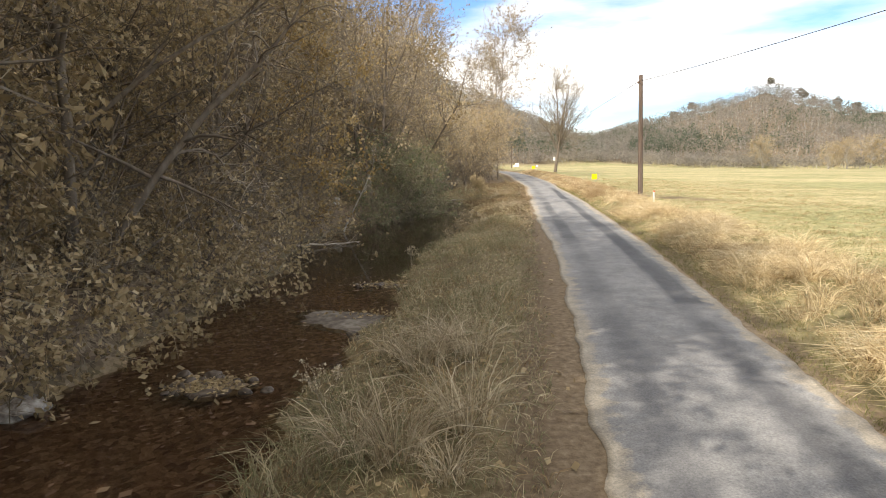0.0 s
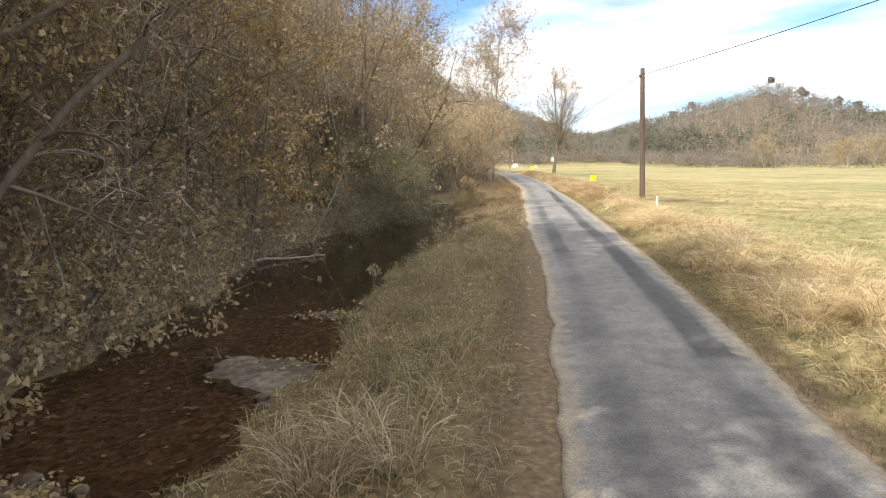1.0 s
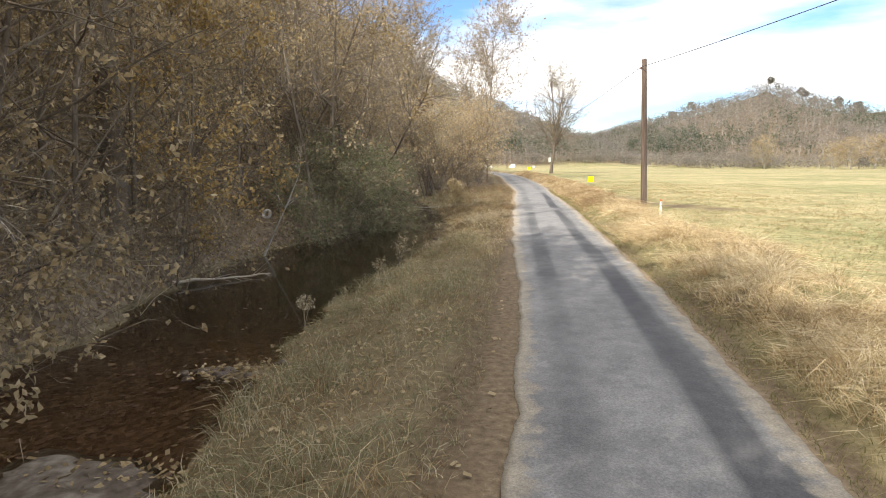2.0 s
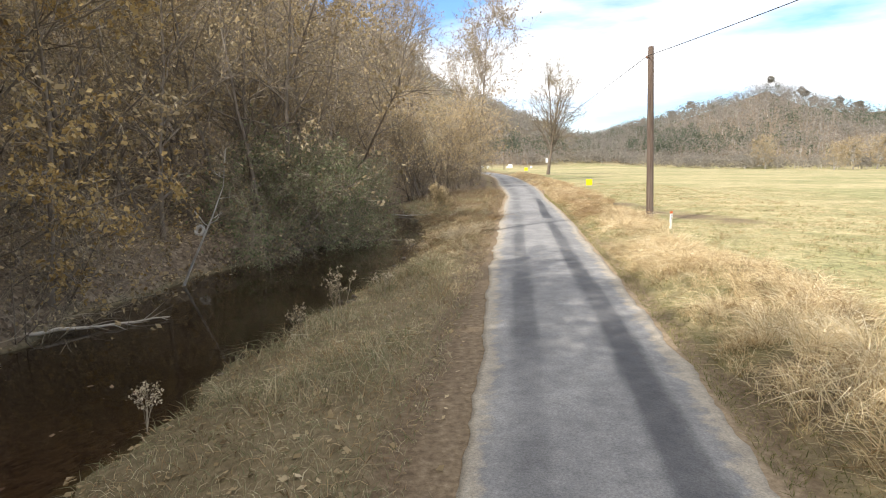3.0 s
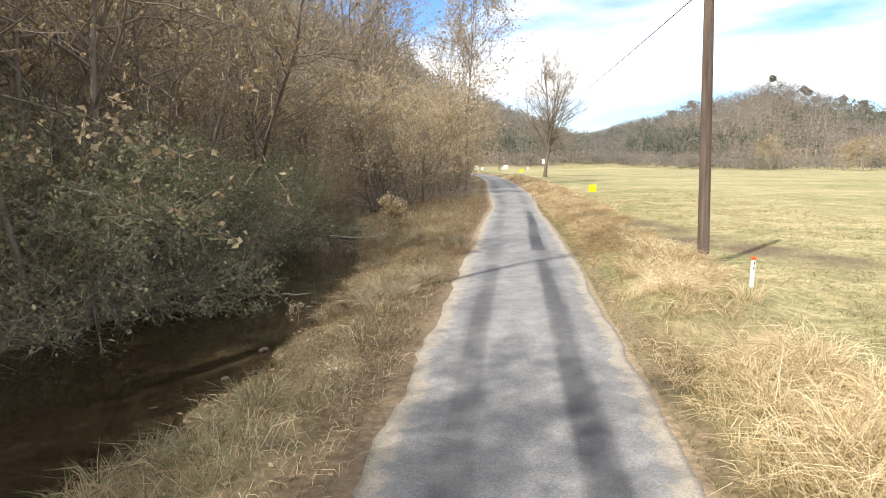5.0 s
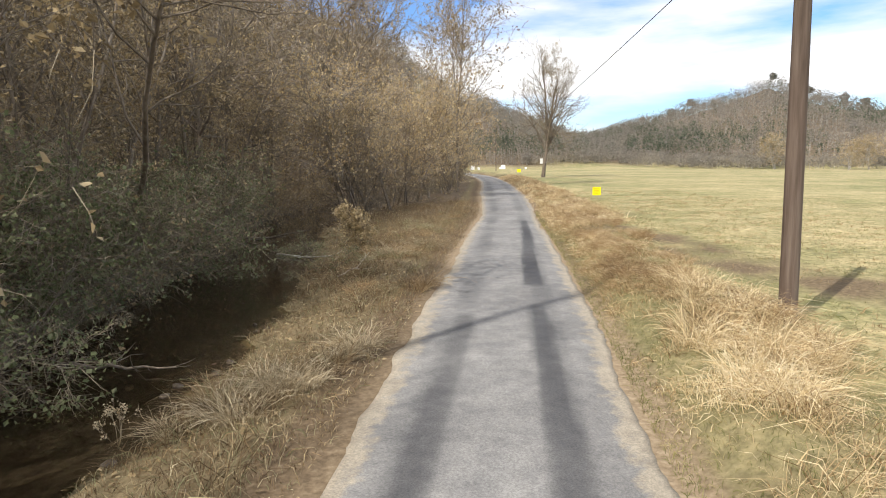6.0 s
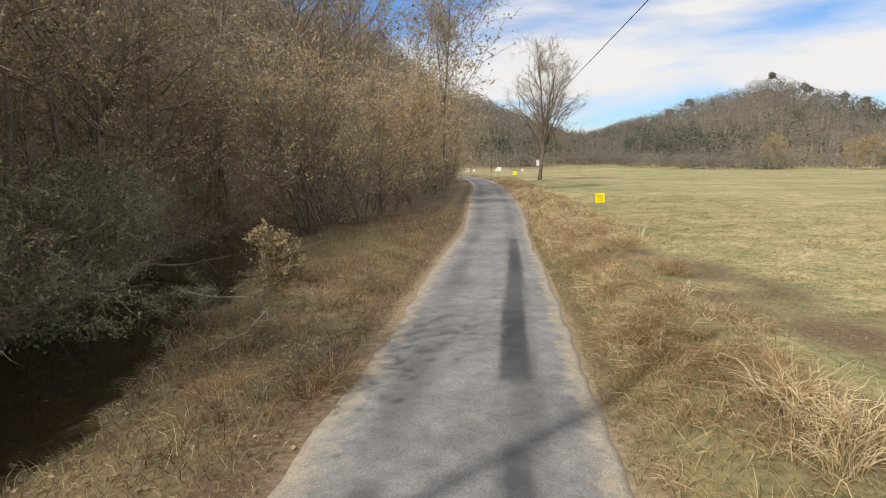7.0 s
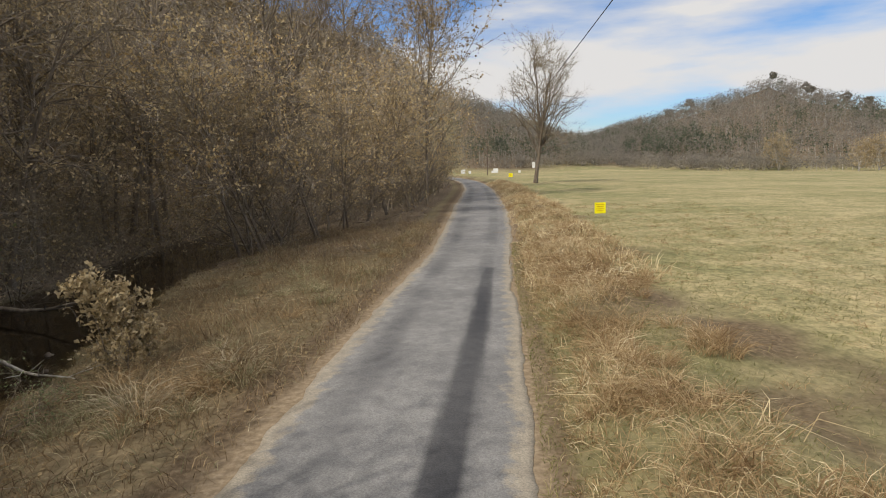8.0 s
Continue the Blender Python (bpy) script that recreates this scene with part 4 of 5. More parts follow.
def hillside_saplings():
    """Undergrowth of the wooded slope: stems with a few side twigs each."""
    rng = np.random.default_rng(12)
    s = Soup()
    n = 3000
    y = -5 + 190 * rng.uniform(0, 1, n) ** 1.2
    d = 0.8 + 48 * rng.uniform(0, 1, n) ** 1.7
    x = water_left(y) - d
    tall = rng.uniform(1.2, 4.5, n) * np.where(open_bank(x, y), 1.0, 0.2)
    root = np.stack([x, y, land(x, y) - 0.05], -1)
    way = np.stack([rng.normal(size=n) * 0.22 + 0.1, rng.normal(size=n) * 0.22, np.ones(n)], -1)
    st = grow(rng, root, way, tall, 4, 0.12, 0.0)
    far = np.clip(d / 25, 0.6, 2.0)[:, None]
    ribbons(s, st, 0.022 * far * np.array([1, 0.8, 0.6, 0.3])[None], 0, rng)
    a, wy, _, _ = spawn(rng, st, np.ones((n, 4)), 5, 0.25, 1.0, 0.8, 0.3)
    tw = grow(rng, a, wy, np.repeat(tall, 5) * rng.uniform(0.15, 0.42, n * 5), 3, 0.25, 0.0)
    ribbons(s, tw, np.repeat(0.016 * far, 5, 0) * np.array([1, 0.8, 0.4])[None], 0, rng)
    lf = rng.integers(0, len(tw), 9000)
    leaves(s, tw[lf, 2], rng.uniform(0.07, 0.15, 9000), rng, 1)
    # arching canes along the water's edge
    n = 2100
    y = 4 + 86 * rng.uniform(0, 1, n) ** 0.8
    d = -0.15 + 5.0 * rng.uniform(0, 1, n) ** 1.5
    x = water_left(y) - d
    tall = rng.uniform(0.9, 3.0, n) * np.where(open_bank(x, y), 1.0, 0.25)
    root = np.stack([x, y, land(x, y) - 0.05], -1)
    way = np.stack([rng.normal(size=n) * 0.5 + 0.35, rng.normal(size=n) * 0.5, np.ones(n)], -1)
    st = grow(rng, root, way, tall, 5, 0.16, -0.13)
    ribbons(s, st, np.full((n, 1), 0.014) * np.array([1, 0.9, 0.8, 0.6, 0.3])[None], 0, rng)
    a, wy, _, _ = spawn(rng, st, np.ones((n, 5)), 7, 0.15, 1.0, 0.9, 0.35)
    tw = grow(rng, a, wy, np.repeat(tall, 7) * rng.uniform(0.15, 0.45, n * 7), 3, 0.3, -0.08)
    ribbons(s, tw, np.full((n * 7, 1), 0.009) * np.array([1, 0.8, 0.4])[None], 0, rng)
    lf = rng.integers(0, len(tw), 15000)
    leaves(s, tw[lf, 2], rng.uniform(0.07, 0.15, 15000), rng, 1)
    near = np.where(tw[:, 2, 1] < 18)[0]
    lf = rng.choice(near, 14000)
    leaves(s, tw[lf, 1] + rng.normal(size=(14000, 3)) * 0.1, rng.uniform(0.07, 0.14, 14000), rng, 1)
    tagged(new("undergrowth", s.mesh("undergrowth", [TWIG, LEAF_TAN])), "leafless saplings and brambles on the wooded slope", "undergrowth", kind="stuff")


hillside_saplings()


def hillside_woods():
    """Bare woods filling the slope behind the standing trees."""
    rng = np.random.default_rng(14)
    s = Soup()
    n = 2200
    # The last two spans, mostly out of view, are added to shade bank and lane.
    y = np.concatenate([rng.uniform(55, 260, 1500), rng.uniform(-70, 12, 480), rng.uniform(12, 55, 220)])
    near = np.concatenate([np.full(1980, 7.0), np.full(220, 22.0)])
    x = water_left(y) - near - 70 * rng.uniform(0, 1, n) ** 1.2
    h = land(x, y)
    tall = rng.uniform(8, 15, n)
    low = (y > 50) & (y < 100) & (water_left(y) - x < 40)
    tall *= np.where(low, 0.55, 1.0)
    p0 = np.stack([x, y, h - 0.4], -1)
    stem = grow(rng, p0, np.array([[0, 0, 1.0]] * n) + rng.normal(size=(n, 3)) * 0.08, tall * 0.9, 4, 0.05, 0.0)
    ribbons(s, stem, rng.uniform(0.1, 0.24, (n, 1)) * np.array([1, 0.8, 0.55, 0.2])[None], 0, rng)
    pick = np.repeat(np.arange(n), 60)
    m = len(pick)
    f = rng.uniform(0.25, 1.0, m)
    az = rng.uniform(0, 6.283, m)
    rr = tall[pick] * 0.3 * rng.uniform(0, 1, m) ** 0.6 * np.sqrt(np.clip(1.02 - (2 * f - 1.2) ** 2, 0.02, 1))
    c = np.stack([x[pick] + rr * np.cos(az), y[pick] + rr * np.sin(az), h[pick] + f * tall[pick] * 0.9], -1)
    way = unit(np.stack([np.cos(az), np.sin(az), rng.uniform(0.0, 1.6, m)], -1) + rng.normal(size=(m, 3)) * 0.3)
    L = rng.uniform(0.7, 2.0, m)[:, None]
    ribbons(s, np.stack([c, c + way * L], 1), np.stack([rng.uniform(0.05, 0.2, m), np.zeros(m)], 1), 0, rng)
    tagged(new("hillside_woods", s.mesh("hillside_woods", [TWIG])), "bare grey-brown woods covering the steep hillside", "woods", kind="stuff")


hillside_woods()


# ---- poles, wires, signs ----
def lathe(soup, rings, sides=16, slot=0, cap=True):
    """A round body from (radius, height) rings about the z axis."""
    ang = np.arange(sides) * 2 * np.pi / sides
    v = np.array([[r * np.cos(a), r * np.sin(a), z] for r, z in rings for a in ang])
    k = np.arange(sides)
    k2 = (k + 1) % sides
    q = np.concatenate([np.stack([i * sides + k, i * sides + k2, (i + 1) * sides + k2, (i + 1) * sides + k], -1) for i in range(len(rings) - 1)])
    soup.add(v, q, slot=slot)
    if cap:
        top = (len(rings) - 1) * sides
        mid = np.array([[0, 0, rings[-1][1]]])
        base = soup.count - len(v)
        soup.add(mid, None, None)
        soup.t.append(np.stack([base + top + k, base + top + k2, np.full(sides, soup.count - 1)], -1))
        soup.tm.append(np.full(sides, slot))


def box(soup, c, size, slot=0, bevel=0.0):
    x, y, z = (s / 2 for s in size)
    b = bevel
    layers = [(x - b, y - b, -z), (x, y, -z + b), (x, y, z - b), (x - b, y - b, z)] if b else [(x, y, -z), (x, y, z)]
    v = [(c[0] + sx * lx, c[1] + sy * ly, c[2] + lz) for lx, ly, lz in layers for sx, sy in ((-1, -1), (1, -1), (1, 1), (-1, 1))]
    q = [(3, 2, 1, 0)]
    for i in range(len(layers) - 1):
        q += [(i * 4 + k, i * 4 + (k + 1) % 4, i * 4 + 4 + (k + 1) % 4, i * 4 + 4 + k) for k in range(4)]
    n = len(layers) * 4
    q.append((n - 4, n - 3, n - 2, n - 1))
    soup.add(v, q, slot=slot)


def utility_pole(x, y, height, lean_x=0.0, lean_y=0.0):
    base = float(land(x, y))
    ob = thing("utility_pole", "weathered brown wooden utility pole standing in dry grass", "pole", "utility poles", pose(x, y, base, lean_y, lean_x, 0))
    s = Soup()
    lathe(s, [(0.165, -0.4), (0.16, 0.4), (0.15, height * 0.4), (0.135, height * 0.75), (0.12, height - 0.04), (0.1, height)], 14)
    part("shaft", s.mesh("shaft", [POLE_WOOD], True), ob)
    s = Soup()
    lathe(s, [(0.02, 0.0), (0.045, 0.01), (0.05, 0.04), (0.03, 0.06), (0.048, 0.08), (0.03, 0.12)], 10)
    spool = s.mesh("insulator", [PORCELAIN], True)
    s = Soup()
    box(s, (-0.1, 0, height - 0.51), (0.16, 0.04, 0.03), 0, 0.004)
    bracket = part("bracket", s.mesh("bracket", [METAL]), ob, "galvanised bracket")
    ins = part("insulator", spool, bracket, "brown ceramic spool insulator")
    ins.location = (-0.17, 0, height - 0.5)
    return ob


POLES = ((13.6, -27.0, 7.9), (12.26, 39.75, 7.77), (27.2, 235.0, 10.5))
for px, py, ph in POLES:
    utility_pole(px, py, ph, *((-2.5, 2.8) if py == 39.75 else (0.0, 0.0)))


def wire(a, b, sag):
    f = np.linspace(0, 1, 40)[:, None]
    p = np.array(a) * (1 - f) + np.array(b) * f
    p[:, 2] -= sag * 4 * f[:, 0] * (1 - f[:, 0])
    s = Soup()
    tubes(s, p[None], np.full((1, 40), 0.013), 6)
    tagged(new("overhead_wire", s.mesh("overhead_wire", [CABLE], True)), "single black service cable strung between utility poles", "wire", "overhead wires")


def pole_head(i):
    x, y, h = POLES[i]
    lean = (0.31, 0.36) if i == 1 else (0.0, 0.0)
    return (x - 0.17 - lean[0], y - lean[1], float(land(x, y)) + h - 0.42)


wire(pole_head(0), pole_head(1), 0.75)
wire(pole_head(1), pole_head(2), 2.2)


def yard_sign(x, y, w, h, lift, colour, label, bars, turn=0.0, group="yard signs"):
    ob = thing("yard_sign", label, "sign", group, pose(x, y, float(land(x, y)), 0, 0, turn))
    s = Soup()
    box(s, (0, 0, lift + h / 2), (w, 0.012, h), 0, 0.003)
    board = part("board", s.mesh("board", [colour]), ob)
    for sx in (-1, 1):
        s = Soup()
        tubes(s, np.array([[[sx * w * 0.3, 0.012, -0.15], [sx * w * 0.3, 0.012, lift + h * 0.5]]]), np.full((1, 2), 0.006), 6)
        part("stake", s.mesh("stake", [METAL]), ob, "thin steel stake")
    for n, (bz, bw, bh) in enumerate(bars):
        s = Soup()
        box(s, (0, -0.009, lift + h * bz), (w * bw, 0.006, h * bh), 0)
        part("text_bar", s.mesh("text_bar", [INK_RED]), board)
    return ob


yard_sign(18.9, 77.3, 0.68, 0.66, 0.28, YELLOW, "square yellow yard sign with faded lettering in the grass", ((0.82, 0.75, 0.07), (0.62, 0.6, 0.1), (0.42, 0.7, 0.06), (0.24, 0.55, 0.06)), 4)
yard_sign(27.8, 184.0, 0.95, 0.85, 0.3, YELLOW, "square yellow yard sign beside the lane", ((0.7, 0.7, 0.1), (0.35, 0.6, 0.1)), 0)
for wx, wy, ww, wh in ((33.0, 264.0, 1.8, 1.6), (20.5, 255.0, 1.5, 1.4), (22.5, 250.0, 0.9, 0.9), (31.6, 262.0, 0.7, 0.8), (41.5, 262.0, 0.8, 0.8)):
    yard_sign(wx, wy, ww, wh, 0.35, WHITE_PAINT, "plain white board on short stakes beyond the bend", (), 0, "white boards")
s = Soup()
box(s, (0, 0, 0), (0.5, 0.02, 0.95), 0, 0.004)
notice = tagged(new("tree_notice", s.mesh("tree_notice", [WHITE_PAINT])), "white notice board fixed to the roadside tree trunk", "sign")
notice.matrix_world = pose(26.0, 141.7, 3.3)


def marker_post(x, y):
    ob = thing("marker_post", "short white marker post with an orange top in the grass", "post", "", pose(x, y, float(land(x, y)), 0, 2, 10))
    s = Soup()
    box(s, (0, 0, 0.2), (0.1, 0.03, 0.9), 0, 0.006)
    part("stake", s.mesh("stake", [WHITE_PAINT]), ob)
    s = Soup()
    box(s, (0, 0, 0.69), (0.106, 0.036, 0.09), 0, 0.006)
    part("cap", s.mesh("cap", [ORANGE]), ob, "faded orange-red cap")
    for bz, bh in ((0.57, 0.06), (0.45, 0.075)):
        s = Soup()
        box(s, (0.012, -0.017, bz), (0.022, 0.004, bh), 0)
        part("text_bar", s.mesh("text_bar", [CABLE]), ob, "dark printed mark")


marker_post(12.0, 36.6)


# ---- grass, litter, stones ----
def clear_of_post(x, y):
    """True away from the trodden patch before the marker post."""
    return ((x - 11.75) ** 2 + (y - 35.9) ** 2 > 0.95**2) & ((x - 12.0) ** 2 + (y - 36.6) ** 2 > 0.4**2)


def blade_field(soup, rng, x, y, length, width, bend, n=4, slot=0, lean=None):
    """Arching blades rooted at x, y."""
    count = len(x)
    az = rng.uniform(0, 2 * np.pi, count)
    out = np.stack([np.cos(az), np.sin(az)], -1)
    if lean is not None:
        out = unit(out + lean)
    root = np.stack([x, y, land(x, y) - 0.03], -1)
    f = np.linspace(0, 1, n)[None]
    b = bend * rng.uniform(0.35, 1.3, count)[:, None]
    L = length[:, None]
    run = L * b * f**1.7
    up = L * f * (1 - 0.55 * b * f**1.6)
    p = np.stack([root[:, :1] + out[:, :1] * run, root[:, 1:2] + out[:, 1:] * run, root[:, 2:] + up], -1)
    p[:, 1:] += rng.normal(size=p[:, 1:].shape) * (0.03 * L)[..., None]
    w = width[:, None] * (1 - 0.6 * f)
    ribbons(soup, p, w, slot, rng)


def tufted(rng, n, y0, y1, u0, u1, per, spread):
    """Roots in tufts along the road, u measured from its middle line."""
    ty = y0 + (y1 - y0) * rng.uniform(0, 1, n) ** 1.35
    tu = rng.uniform(u0, u1, n)
    y = np.repeat(ty, per) + rng.normal(size=n * per) * spread
    u = np.repeat(tu, per) + rng.normal(size=n * per) * spread
    return road_x(y) + u, y, u, np.repeat(rng.uniform(0.6, 1.25, n), per)


def stuff(name, soup, mats, label, category):
    tagged(new(name, soup.mesh(name, mats)), label, category, kind="stuff")


# dry grass of the field-side verge
rng = np.random.default_rng(21)
s = Soup()
x, y, u, k = tufted(rng, 3800, -3, 66, 2.0, 5.8, 34, 0.13)
patchy = step(-0.3, 0.2, 0.7 * wavy(x, y, 2.3, 9) + 0.5 * wavy(x, y, 0.8, 4))
keep = (u > road_half(y) + 0.32 + 0.3 * step(32, 26, y) + 0.15 * wavy(x, y, 0.8)) & (rng.uniform(0, 1, len(u)) < np.clip(0.07 + 0.3 * step(34, 24, y) + 0.93 * patchy + 0.45 * step(42, 48, y), 0, 1)) & (u < 4.9 + 1.0 * wavy(x, y, 3, 1) - 0.5 * step(40, 48, y)) & clear_of_post(x, y)
x, y, k, patchy = x[keep], y[keep], k[keep], patchy[keep]
near_edge = 0.35 + 0.65 * step(0.3, 1.2, x - road_x(y) - road_half(y))
rusty = rng.uniform(0, 1, len(x)) < 0.14 + 0.62 * step(32, 46, y) + 0.25 * (wavy(x, y, 1.7, 12) > 0.35)
for slot, use in ((0, ~rusty), (2, rusty)):
    blade_field(s, rng, x[use], y[use], 0.74 * k[use] * (0.4 + 0.6 * np.maximum(patchy[use], 0.7 * step(42, 48, y[use]))) * (1 - 0.2 * step(32, 44, y[use])) * near_edge[use] * rng.uniform(0.45, 1.25, use.sum()), rng.uniform(0.007, 0.015, use.sum()), 1.25, 3, slot)
x, y, u, k = tufted(rng, 1300, 58, 150, 2.2, 6.0, 14, 0.25)
rusty = np.repeat(rng.uniform(0, 1, 1300) < 0.6, 14)
for slot, use in ((0, ~rusty), (2, rusty)):
    blade_field(s, rng, x[use], y[use], 0.6 * k[use] * rng.uniform(0.4, 1.2, use.sum()), np.full(use.sum(), 0.026), 1.0, 3, slot)
n = 46000
y = -2 + 70 * rng.uniform(0, 1, n)
u = road_half(y) + 0.1 + 3.0 * rng.uniform(0, 1, n) ** 1.6
x = road_x(y) + u
blade_field(s, rng, x, y, rng.uniform(0.06, 0.22, n), rng.uniform(0.006, 0.012, n), 0.9, 3, 1)
stuff("verge_grass", s, [STRAW, VERGE_GREEN, RUST], "tall dry straw-coloured grass along the field verge", "grass")

# short field turf
s = Soup()
n = 260000
y = -2 + 78 * rng.uniform(0, 1, n) ** 1.35
u = 3.6 + 22 * rng.uniform(0, 1, n) ** 1.7
x = road_x(y) + u
ok = rng.uniform(0, 1, n) < (0.25 + 0.75 * step(-0.5, 0.3, wavy(x, y, 1.9, 4))) * (1 - 0.9 * bare_band(x, y))
x, y = x[ok], y[ok]
blade_field(s, rng, x, y, rng.uniform(0.06, 0.2, len(x)), rng.uniform(0.01, 0.022, len(x)), 0.9, 2)
stuff("field_grass", s, [FIELD_GRASS], "short yellow-green pasture grass", "grass")

# low tufts scattered over the near part of the field
s = Soup()
x, y, u, k = tufted(rng, 2600, 12, 90, 4.8, 17.0, 13, 0.11)
ok = clear_of_post(x, y) & (rng.uniform(0, 1, len(x)) > 0.9 * bare_band(x, y))
x, y, k = x[ok], y[ok], k[ok]
brown = np.repeat(rng.uniform(0, 1, 2600) < 0.5, 13)[ok]
for slot, use in ((0, ~brown), (1, brown)):
    blade_field(s, rng, x[use], y[use], 0.2 * k[use] * rng.uniform(0.5, 1.3, use.sum()), rng.uniform(0.008, 0.016, use.sum()), 1.1, 3, slot)
stuff("field_tuft", s, [VERGE_GREEN, RUST], "low green and brown tufts scattered over the pasture", "grass")

# bank between lane and creek
s = Soup()
n = 76000
y = -2 + 80 * rng.uniform(0, 1, n) ** 1.15
wr = water_right(y) - road_x(y)
top = -road_half(y) - 0.42 + 0.25 * step(22, 29, y)
u = top + (wr - 0.1 - top) * rng.uniform(0, 1, n)
x = road_x(y) + u
ok = (u > wr + 0.12 + 0.15 * wavy(x, y, 0.5, 3)) & (u < top - 0.05 + 0.16 * wavy(x, y, 0.6))
x, y, u = x[ok], y[ok], u[ok]
tall_k = (1 - 0.65 * step(48, 56, y) * step(2.2, 0.8, x - water_right(y))) * (1 + 0.5 * step(42, 52, y)) * (0.5 + 0.9 * step(-0.2, 0.5, wavy(x, y, 1.4, 6)) * step(-0.2, -1.0, u - top[ok]))
rusty = rng.uniform(0, 1, len(x)) < 0.08 + 0.4 * step(42, 52, y) + 0.3 * step(0.0, 0.5, wavy(x, y, 1.1, 15))
straw = ~rusty & (rng.uniform(0, 1, len(x)) < 0.4 * step(23, 29, y) * step(42, 32, y) * step(-1.5, -0.6, u - top[ok]))
# Bank shade beyond y 27 is put into the darker blades.
shaded = rng.uniform(0, 1, len(x)) < 0.6 * step(27, 34, y) + 0.12 * step(40, 48, y)
for slot, use in ((0, ~rusty & ~straw & ~shaded), (1, rusty & ~shaded), (2, straw & ~shaded), (3, shaded)):
    blade_field(s, rng, x[use], y[use], 0.42 * tall_k[use] * rng.uniform(0.4, 1.3, use.sum()), rng.uniform(0.006, 0.014, use.sum()), 1.0, 3, slot)
stuff("bank_grass", s, [BANK_GRASS, RUST, STRAW, UMBER_SHADED], "tangled brown and olive grass on the creek bank", "grass")


def clump_mesh(seed, count, length, mat, wide=0.012):
    """A tussock of long blades that arch out and hang over."""
    rng = np.random.default_rng(seed)
    s = Soup()
    az = rng.uniform(0, 6.283, count)
    out = np.stack([np.cos(az), np.sin(az)], -1)
    r0 = 0.3 * np.sqrt(rng.uniform(0, 1, count))
    L = length * rng.uniform(0.45, 1.15, count)[:, None]
    f = np.linspace(0, 1, 6)[None]
    b = rng.uniform(0.35, 1.15, count)[:, None]
    run = r0[:, None] + L * b * 0.75 * f**1.5
    up = L * (1.05 * f - 0.75 * b * f**2.3) - 0.04
    twist = az[:, None] + rng.normal(size=(count, 1)) * 0.5 * f
    p = np.stack([np.cos(twist) * run, np.sin(twist) * run, up], -1)
    p[:, 1:] += rng.normal(size=p[:, 1:].shape) * 0.018
    ribbons(s, p, wide * rng.uniform(0.6, 1.3, (count, 1)) * np.array([1, 1, 0.9, 0.75, 0.55, 0.3])[None], 0, rng)
    return s.mesh("grass_clump", [mat])


CLUMPS = [clump_mesh(100 + k, 115, 0.85 + 0.1 * k, STRAW) for k in range(3)]
CLUMPS_DULL = [clump_mesh(120 + k, 140, 1.1 + 0.1 * k, BANK_GRASS) for k in range(3)]
CLUMPS_SHADED = [clump_mesh(140 + k, 110, 1.0 + 0.1 * k, UMBER_SHADED) for k in range(2)]
CLUMPS_RUST = [clump_mesh(130 + k, 130, 0.85 + 0.1 * k, RUST) for k in range(3)]
CLUMPS_PALE = [clump_mesh(110 + k, 150, 1.15 + 0.12 * k, STRAW_PALE) for k in range(3)]


def clumps(spots, meshes, label, group, low=0.7, high=1.2, flat=1.0):
    rng = np.random.default_rng(len(spots))
    spots = [p for p in spots if clear_of_post(*p)]
    for n, (x, y) in enumerate(spots):
        ob = tagged(new("grass_clump", meshes[n % len(meshes)]), label, "grass clump", group)
        k = rng.uniform(low, high)
        ob.matrix_world = Matrix.Translation((x, y, float(land(x, y)))) @ Matrix.Rotation(rng.uniform(0, 6.28), 4, "Z") @ Matrix.Diagonal((k, k, k * flat * rng.uniform(0.85, 1.1), 1))


clumps([(-0.75, 9.6), (-1.05, 9.0), (-0.3, 9.2), (-1.5, 9.9), (-0.6, 10.3), (-1.2, 6.4), (-0.7, 5.9), (-1.7, 6.8), (-0.5, 6.9)],
       CLUMPS_PALE, "bleached tussock of long drooping grass on the creek bank", "bank tussocks", 0.55, 0.95, 0.9)
# Every third tussock uses the darkened grass, so it carries shade.
clumps([(1.95, 37.2), (2.3, 37.0), (2.85, 36.9), (3.15, 36.6), (3.5, 36.7), (3.6, 37.3), (3.85, 37.5), (4.05, 38.1), (4.3, 38.8), (4.5, 39.2), (2.5, 37.5), (3.2, 37.6)],
       CLUMPS_PALE[:1] + CLUMPS_SHADED[:1] + CLUMPS_PALE[1:2], "half-bleached tussock of long drooping grass on the creek bank", "bank tussocks", 0.7, 1.0, 0.7)
clumps([(5.1, 49.9), (4.5, 49.2), (4.0, 50.2), (5.5, 51.2), (3.3, 49.7), (0.9, 27.6), (1.6, 29.6), (2.0, 31.0), (-0.8, 20.6), (5.9, 57.0), (5.2, 58.6), (6.3, 60.0)],
       CLUMPS_DULL, "flattened brown tussock of long grass on the creek bank", "brown bank tussocks", 0.5, 0.85, 0.75)
clumps([(4.7, 50.6), (4.35, 50.1), (5.0, 51.1), (4.9, 51.8), (4.15, 50.9), (5.3, 51.6), (4.6, 49.6), (5.5, 44.6), (5.2, 44.1)],
       CLUMPS_RUST[:1] + CLUMPS_PALE[:1] + CLUMPS_RUST[1:], "bent-over tussock of long brown grass on the bank", "bent tussocks", 0.85, 1.1, 0.6)
clumps([(11.3, 41.8), (11.65, 42.4), (11.2, 42.4), (11.5, 41.4), (7.7, 20.2), (8.1, 19.6), (7.5, 20.9), (8.3, 20.9)],
       CLUMPS, "thick straw-coloured tussock of tall dry grass on the verge", "thick verge tussocks", 0.9, 1.15, 0.95)
rng = np.random.default_rng(9)
